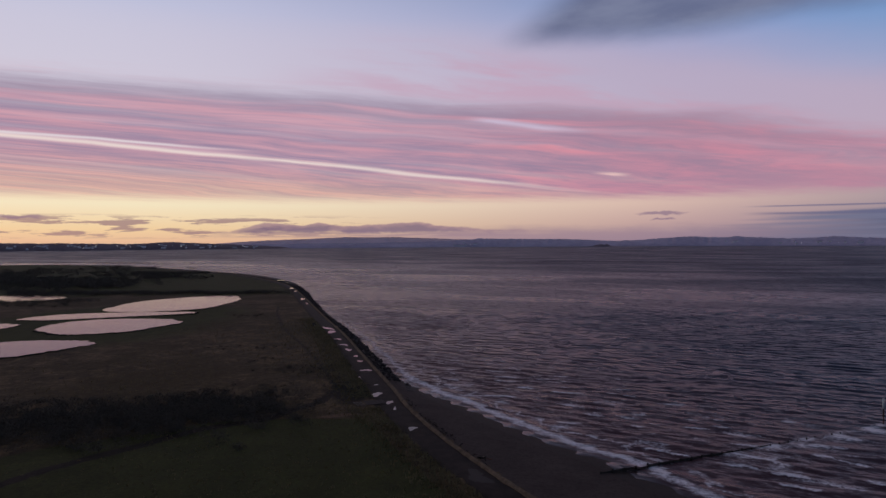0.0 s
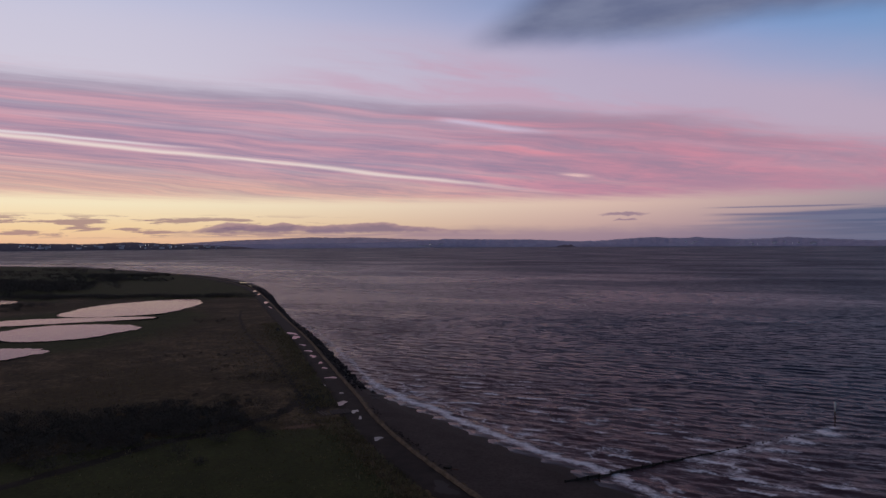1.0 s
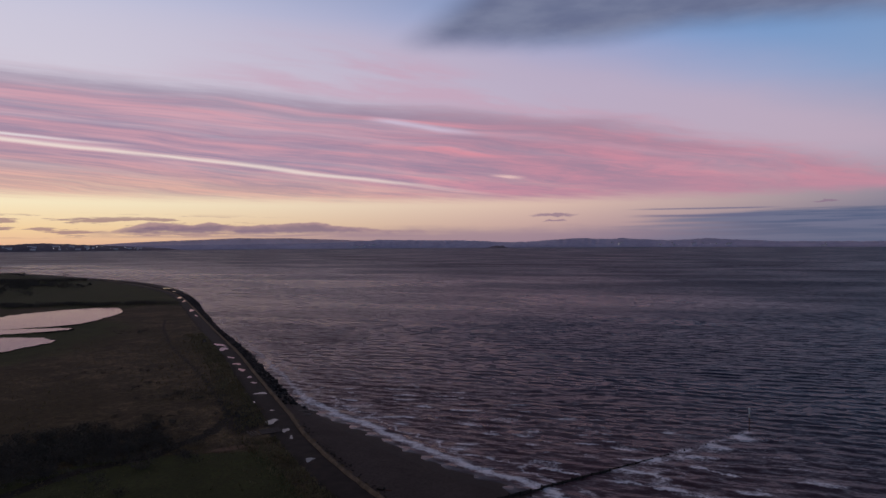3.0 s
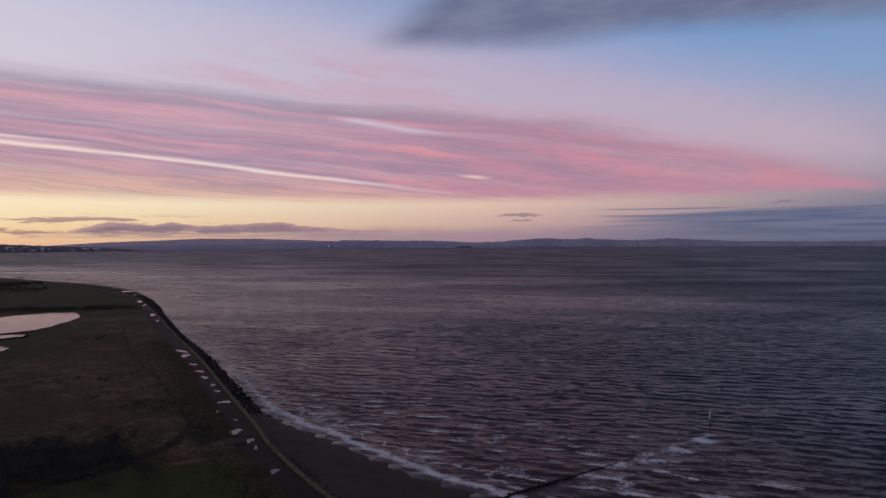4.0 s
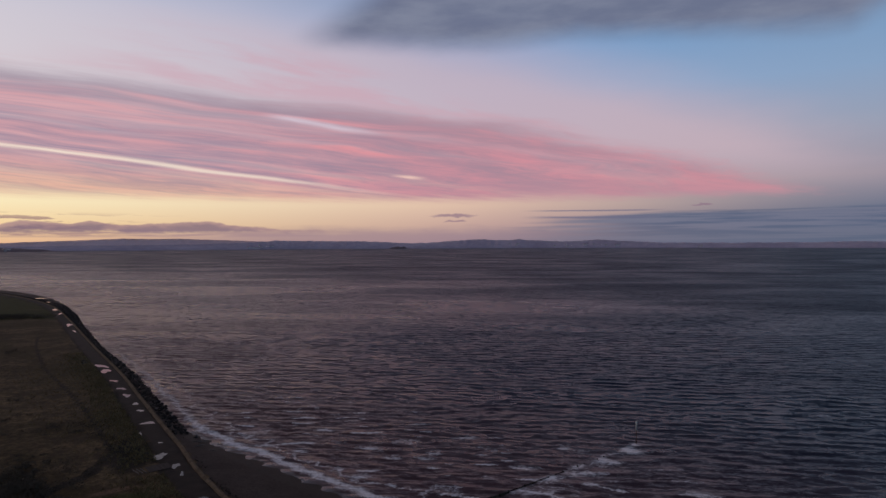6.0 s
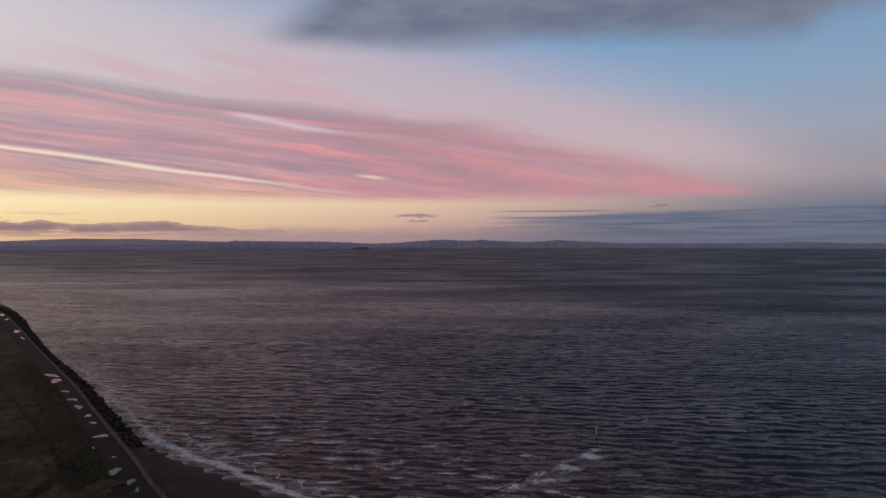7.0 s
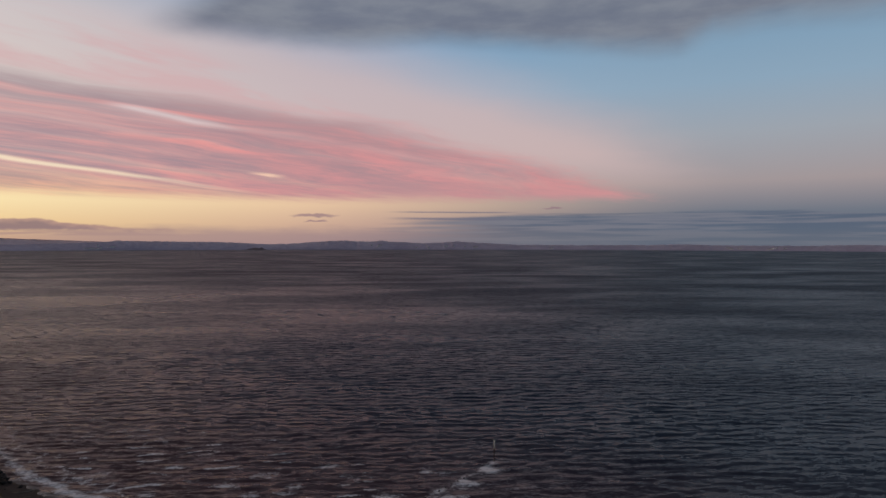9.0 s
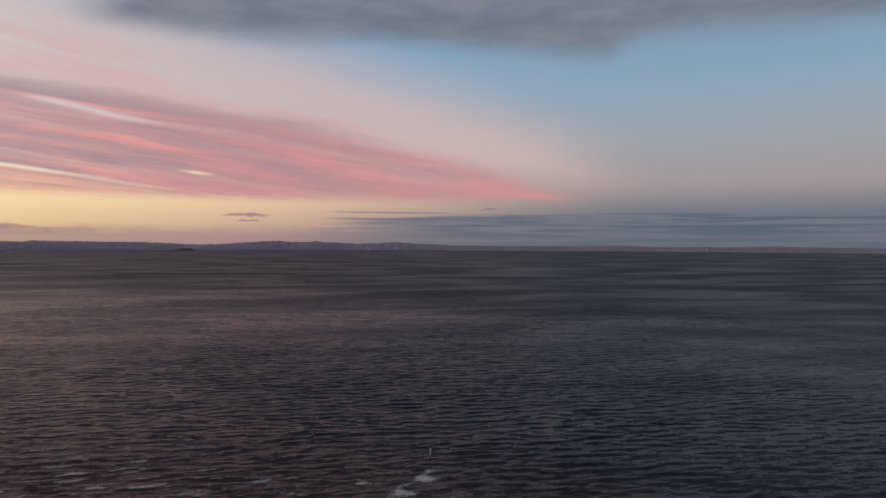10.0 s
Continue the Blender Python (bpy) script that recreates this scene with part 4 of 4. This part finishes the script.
def build_platform():
    """A low slatted timber deck beside the track."""
    deck = tagged(new("viewing_deck"), "low weathered timber deck beside the puddled track", "deck")
    deck.matrix_basis = pose(-16.3, 150.6, 2.0, 0, 0, 20)
    bm = bmesh.new()
    for y in (-1.6, 0.0, 1.6):
        box(bm, (4.6, 0.14, 0.12), Matrix.Translation((0, y, 0.06)))
    part("joist", bm, TIMBER, deck)
    bm = bmesh.new()
    box(bm, (0.42, 4.0, 0.06), Matrix.Identity(4))
    bmesh.ops.bevel(bm, geom=bm.edges[:], offset=0.01, segments=1, affect="EDGES")
    board = part("board", bm, DECKING, deck)
    rnd = random.Random(3)
    for i in range(10):
        m = pose(-2.1 + 0.467 * i, rnd.uniform(-0.06, 0.06), 0.15, rnd.uniform(-0.5, 0.5), rnd.uniform(-1, 1), rnd.uniform(-0.6, 0.6))
        if i:
            shared("board", board.data, deck, m)
        else:
            board.matrix_basis = m
    bm = bmesh.new()
    box(bm, (0.16, 3.6, 0.16), Matrix.Identity(4))
    rail = part("edge_rail", bm, STRAWBOARD, deck, "pale edge rail")
    for i in range(3):
        m = pose(-3.0 - 0.75 * i, 0.2 * i, 0.08, 0, 0, 8)
        if i:
            shared("edge_rail", rail.data, deck, m)
        else:
            rail.matrix_basis = m


build_platform()


def build_bench():
    """A dark timber bench facing the sea."""
    bench = tagged(new("bench"), "dark weathered timber bench on the grass beside the track", "bench")
    bench.matrix_basis = pose(-59.0, 291.0, 2.1, 0, 0, 72)

    def slab(name, size, m, mat=TIMBER):
        bm = bmesh.new()
        box(bm, size, Matrix.Identity(4))
        bmesh.ops.bevel(bm, geom=bm.edges[:], offset=0.015, segments=1, affect="EDGES")
        ob = part(name, bm, mat, bench)
        ob.matrix_basis = m
        return ob

    slab("plinth", (3.2, 1.6, 0.3), pose(0, 0, -0.05), ROCK)
    slab("seat", (2.6, 0.5, 0.08), pose(0, 0, 0.55))
    slab("backrest", (2.6, 0.07, 0.55), pose(0, 0.3, 0.98, -10))
    for x in (-1.05, 1.05):
        slab("leg", (0.14, 0.5, 0.45), pose(x, 0, 0.3))


build_bench()


def build_outfall():
    """A small drain outfall that sticks out of the bank over the beach."""
    out = tagged(new("drain_outfall"), "dark concrete drain outfall at the foot of the bank", "outfall")
    out.matrix_basis = pose(6.6, 112.4, 1.55, 0, 0, -24)
    bm = bmesh.new()
    box(bm, (1.3, 1.1, 0.9), Matrix.Translation((0, 0, 0.1)))
    bmesh.ops.bevel(bm, geom=bm.edges[:], offset=0.06, segments=2, affect="EDGES")
    part("headwall", bm, WEED, out)
    bm = bmesh.new()
    bmesh.ops.create_cone(bm, cap_ends=True, segments=14, radius1=0.28, radius2=0.28, depth=1.6, matrix=Matrix.Translation((1.2, 0, 0.0)) @ pose(0, 0, 0, 0, 90, 0))
    part("pipe", bm, RUST, out, "rusty iron pipe")


def build_log(x, y, z, length, radius, turn, seed):
    """A stripped log lying on the sand, bent and tapered."""
    rnd = random.Random(seed)
    bm = bmesh.new()
    rings = []
    bend = rnd.uniform(-0.04, 0.04)
    for i in range(9):
        t = i / 8 - 0.5
        r = radius * (1.0 - 0.45 * (t + 0.5)) * rnd.uniform(0.92, 1.06)
        rings.append([bm.verts.new((t * length, bend * length * (1 - 4 * t * t) + r * math.cos(a), radius + r * math.sin(a))) for a in [k * math.tau / 9 for k in range(9)]])
    for a, b in zip(rings[:-1], rings[1:]):
        for k in range(9):
            bm.faces.new((a[k], a[(k + 1) % 9], b[(k + 1) % 9], b[k]))
    bm.faces.new(rings[0])
    bm.faces.new(rings[-1][::-1])
    bmesh.ops.recalc_face_normals(bm, faces=bm.faces[:])
    ob = part("driftwood_log", bm, STRAWBOARD, None, "", True)
    ob.matrix_basis = pose(x, y, z, 0, 3, turn)
    tagged(ob, "pale stripped driftwood log lying on the dark sand", "driftwood", "driftwood on the beach")


build_outfall()
for lx, ly, ln, lr, lt, ls in ((-9.6, 171.9, 4.2, 0.2, 4, 1), (-9.0, 166.9, 2.6, 0.15, 24, 2), (-5.5, 163.5, 1.8, 0.12, -30, 3)):
    build_log(lx, ly, float(height_at(np.array([lx]), np.array([ly]))[0][0]) - 0.03, ln, lr, lt, ls)

# ---- rock armour ----


def stone_mesh(seed):
    """An angular block of stone: the hull of a few points round a flattened ball."""
    rnd = random.Random(seed)
    bm = bmesh.new()
    for _ in range(15):
        w = Vector((rnd.gauss(0, 1), rnd.gauss(0, 1), rnd.gauss(0, 1))).normalized() * rnd.uniform(0.85, 1.1)
        bm.verts.new((w.x * 0.75, w.y * 0.55, w.z * 0.45))
    hull = bmesh.ops.convex_hull(bm, input=bm.verts[:])
    bmesh.ops.delete(bm, geom=[e for e in hull["geom_interior"] if isinstance(e, bmesh.types.BMVert)], context="VERTS")
    return bm


def build_armour():
    rnd = random.Random(77)
    armour = tagged(new("rock_armour"), "bank of dark angular boulders between the track and the water", "rock armour", kind="structure")
    meshes = []
    for k in range(6):
        me = bpy.data.meshes.new("boulder")
        bm = stone_mesh(300 + k)
        bm.to_mesh(me)
        bm.free()
        me.materials.append(ROCK)
        meshes.append(me)
    run = evenly(CREST_LINE[(CREST_LINE[:, 1] > 176) & (CREST_LINE[:, 1] < 860)], 1.1)
    normal = offset_line(run, 1.0) - run
    spots = []
    for p, nv in zip(run, normal):
        reach = float(np.min(np.linalg.norm(SHORE_LINE_FINE - p, axis=1)))
        reach = min(max(reach, 3.0), 11.0)
        k = 1.6
        while k < reach - 0.1:
            q = p + nv * (k + rnd.uniform(-0.4, 0.4)) + np.array([rnd.uniform(-0.4, 0.4), rnd.uniform(-0.4, 0.4)])
            thin = 1.0 if p[1] > 196 else 0.5
            if rnd.random() < 0.9 * thin:
                spots.append((q[0], q[1], 2.1 * (1 - k / (reach + 0.4)) + 0.15 + rnd.uniform(-0.1, 0.35), rnd.uniform(0.6, 1.25)))
            k += 1.05
    verts, faces, base = [], [], 0
    corners = [np.array([tuple(vv.co) for vv in me.vertices]) for me in meshes]
    rings = [np.array([tuple(f.vertices) for f in me.polygons]) for me in meshes]
    for i, (x, y, z, size) in enumerate(spots):
        m = pose(x, y, z, rnd.uniform(-25, 25), rnd.uniform(-25, 25), rnd.uniform(0, 360)) @ Matrix.Diagonal((size, size, size, 1))
        which = rnd.randrange(6)
        if i < 300:
            ob = new("boulder", meshes[which])
            ob.parent = armour
            ob.matrix_basis = m
        else:
            M = np.array(m)
            verts.append(corners[which] @ M[:3, :3].T + M[:3, 3])
            faces.append(rings[which] + base)
            base += len(corners[which])
    rest = bpy.data.meshes.new("boulders")
    co, tris = np.concatenate(verts), np.concatenate(faces)
    rest.vertices.add(len(co))
    rest.vertices.foreach_set("co", co.ravel().astype(np.float32))
    rest.loops.add(tris.size)
    rest.loops.foreach_set("vertex_index", tris.ravel().astype(np.int32))
    rest.polygons.add(len(tris))
    rest.polygons.foreach_set("loop_start", np.arange(0, tris.size, 3, dtype=np.int32))
    rest.update(calc_edges=True)
    rest.materials.append(ROCK)
    ob = new("boulders", rest)
    ob.parent = armour
    tagged(ob, "dark boulders running on along the shore", kind="stuff")


SHORE_LINE_FINE = evenly(SHORE_LINE[(SHORE_LINE[:, 1] > 80) & (SHORE_LINE[:, 1] < 1000)], 1.0)


def build_wrack():
    """Dark stones and weed lying in an uneven line under the bank, along the beach."""
    rnd = random.Random(78)
    run = evenly(CREST_LINE[(CREST_LINE[:, 1] > 60) & (CREST_LINE[:, 1] < 176)], 0.4)
    normal = offset_line(run, 1.0) - run
    bms = [stone_mesh(400 + k) for k in range(3)]
    verts, faces = [], []
    for i, (p, nv) in enumerate(zip(run, normal)):
        dense = 0.2 + 0.35 * math.sin(i * 0.11) + 0.4 * math.sin(i * 0.037 + 1)
        for _ in range(2):
            if rnd.random() > dense:
                continue
            k = abs(rnd.gauss(0.5, 0.5 + 0.5 * dense))
            x, y = p + nv * (0.8 + k)
            z = 2.0 - 0.07 * k
            size = rnd.uniform(0.15, 0.4)
            m = pose(x, y, z, rnd.uniform(-20, 20), rnd.uniform(-20, 20), rnd.uniform(0, 360)) @ Matrix.Diagonal((size, size, size * 0.7, 1))
            src, base = bms[rnd.randrange(3)], len(verts)
            src.verts.index_update()
            verts += [tuple(m @ vv.co) for vv in src.verts]
            faces += [tuple(base + vv.index for vv in f.verts) for f in src.faces]
    me = bpy.data.meshes.new("beach_wrack")
    me.from_pydata(verts, [], faces)
    me.materials.append(WEED)
    tagged(new("beach_wrack", me), "black seaweed and dark stones along the foot of the bank", "seaweed", kind="stuff")


# ---- scrub, hedges, rough grass ----


def build_scrub(name, label, spots, count, leaf, seed, category="scrub"):
    """A thicket: spots of (x, y, reach across, reach deep, bushes, width, height). Each bush is an uneven crown of
    several lobes, set with many small blades."""
    r = np.random.RandomState(seed)
    blades = []
    for x, y, rx, ry, bushes, w, h in spots:
        n = bushes
        bx, by = x + np.clip(r.normal(0, 0.5, n), -1.1, 1.1) * rx, y + np.clip(r.normal(0, 0.5, n), -1, 1) * ry
        s = r.uniform(0.6, 1.25, n)[:, None]
        lobe = np.stack([r.uniform(-0.5, 0.5, (n, 5)) * w * s, r.uniform(-0.5, 0.5, (n, 5)) * w * s, r.uniform(0.35, 0.75, (n, 5)) * h * s], -1)
        size = r.uniform(0.3, 0.55, (n, 5)) * w * s
        pick = np.arange(count) % 5
        d = r.normal(0, 1, (n, count, 3)) * (1, 1, 0.8)
        d = d / np.linalg.norm(d, axis=2, keepdims=True) * (size[:, pick] * r.uniform(0.55, 1.05, (n, count)))[:, :, None]
        c0 = lobe[:, pick] + d * (1, 1, h / w * 0.9)
        c0[:, :, 2] = np.maximum(c0[:, :, 2], 0.05)
        c0 += np.stack([bx, by, np.full(n, 1.95)], -1)[:, None]
        a, b = r.normal(0, 1, (2, n, count, 3))
        a = a / np.linalg.norm(a, axis=2, keepdims=True) * leaf * r.uniform(0.6, 1.3, (n, count, 1))
        b = b / np.linalg.norm(b, axis=2, keepdims=True) * leaf * r.uniform(0.5, 1.0, (n, count, 1))
        blades.append(np.stack([c0 - a, c0 + b, c0 + a, c0 - b], 2).reshape(-1, 3))
    co = np.concatenate(blades)
    me = bpy.data.meshes.new(name)
    me.vertices.add(len(co))
    me.vertices.foreach_set("co", co.ravel().astype(np.float32))
    me.loops.add(len(co))
    me.loops.foreach_set("vertex_index", np.arange(len(co), dtype=np.int32))
    me.polygons.add(len(co) // 4)
    me.polygons.foreach_set("loop_start", np.arange(0, len(co), 4, dtype=np.int32))
    me.update(calc_edges=True)
    me.materials.append(SCRUB)
    tagged(new(name, me), label, category, kind="stuff")


def build_tufts():
    rnd = random.Random(14)
    verts, faces = [], []
    run = evenly(CREST_LINE[(CREST_LINE[:, 1] > 60) & (CREST_LINE[:, 1] < 330)], 1.0)
    normal = offset_line(run, 1.0) - run
    for _ in range(13000):
        i = int(len(run) * rnd.random() ** 1.7)
        d = 6.4 + abs(rnd.gauss(0, 5 if rnd.random() < 0.5 else 45))
        x, y = run[i] - normal[i] * d
        if math.hypot(x + 17.5, y - 150.6) < 5.0:
            continue
        if rnd.random() < 0.5 and d < 34 and y < 135 and d > 12:
            continue
        s = rnd.uniform(0.15, 0.5) if d > 14 else rnd.uniform(0.3, 0.8)
        for _ in range(4):
            a = rnd.uniform(0, math.tau)
            ox, oy = rnd.uniform(-0.2, 0.2), rnd.uniform(-0.2, 0.2)
            lean = rnd.uniform(0.1, 0.5) * s
            j = len(verts)
            w = 0.07
            verts += [(x + ox - w * math.sin(a), y + oy + w * math.cos(a), 1.9), (x + ox + w * math.sin(a), y + oy - w * math.cos(a), 1.9),
                      (x + ox + lean * math.cos(a), y + oy + lean * math.sin(a), 2.0 + s)]
            faces.append((j, j + 1, j + 2))
    me = bpy.data.meshes.new("rough_grass")
    me.from_pydata(verts, [], faces)
    me.materials.append(STRAW)
    tagged(new("rough_grass", me), "scattered tufts of pale dead grass beside the track", "grass", kind="stuff")


build_scrub("gorse_thicket", "dark leafless gorse thicket in the rough grass", [(-82, 133, 40, 18, 380, 3.2, 2.0), (-54, 145, 22, 15, 260, 3.0, 1.9)], 170, 0.15, 51)
build_scrub("low_scrub", "low dark scrub patches in the brown grass", [(-43, 187, 14, 7, 26, 2.0, 1.2), (-47, 168, 8, 5, 8, 1.8, 1.0), (-58, 205, 6, 4, 5, 1.6, 1.0), (-75, 230, 14, 5, 8, 1.6, 1.0), (-28, 168, 6, 8, 10, 1.2, 0.8), (-98, 330, 12, 10, 12, 2.2, 1.4)], 170, 0.09, 52)
build_scrub("hedge", "long dark hedge of bushes beyond the ponds", [(-130 - 14 * k, 478 + 7 * math.sin(1.9 * k) + 0.5 * k, 13, 5 + 0.5 * k, 24, 4.6, 2.6) for k in range(15)] + [(-250, 470, 50, 12, 50, 5, 3.4), (-310, 490, 60, 14, 50, 5, 3.6)], 150, 0.2, 53, "hedge")
build_scrub("far_wood", "dark wood of bare low trees on the point", [(-300 - 30 * k, 560 + 18 * k, 42, 40, 55, 9.0, 5.5) for k in range(12)] + [(-400, 640, 90, 60, 70, 8, 5), (-520, 770, 110, 70, 80, 9, 6), (-300, 690, 46, 40, 36, 7, 4), (-345, 790, 60, 14, 40, 7, 3.5), (-355, 745, 50, 20, 40, 8, 5), (-480, 900, 120, 60, 40, 9, 6)], 150, 0.45, 54, "wood")
build_scrub("waterside_bushes", "bare bushes standing in front of the far pond", [(-232 - 12 * k, 414 - 2 * k, 10, 9, 12, 4.2, 3.2) for k in range(12)] + [(-240 - 20 * k, 392 - 2 * k, 14, 8, 7, 3.4, 2.0) for k in range(8)] + [(-340 - 26 * k, 520 + 6 * k, 26, 22, 26, 5.5, 3.6) for k in range(7)], 150, 0.18, 55, "bushes")
build_tufts()
build_wrack()
build_armour()
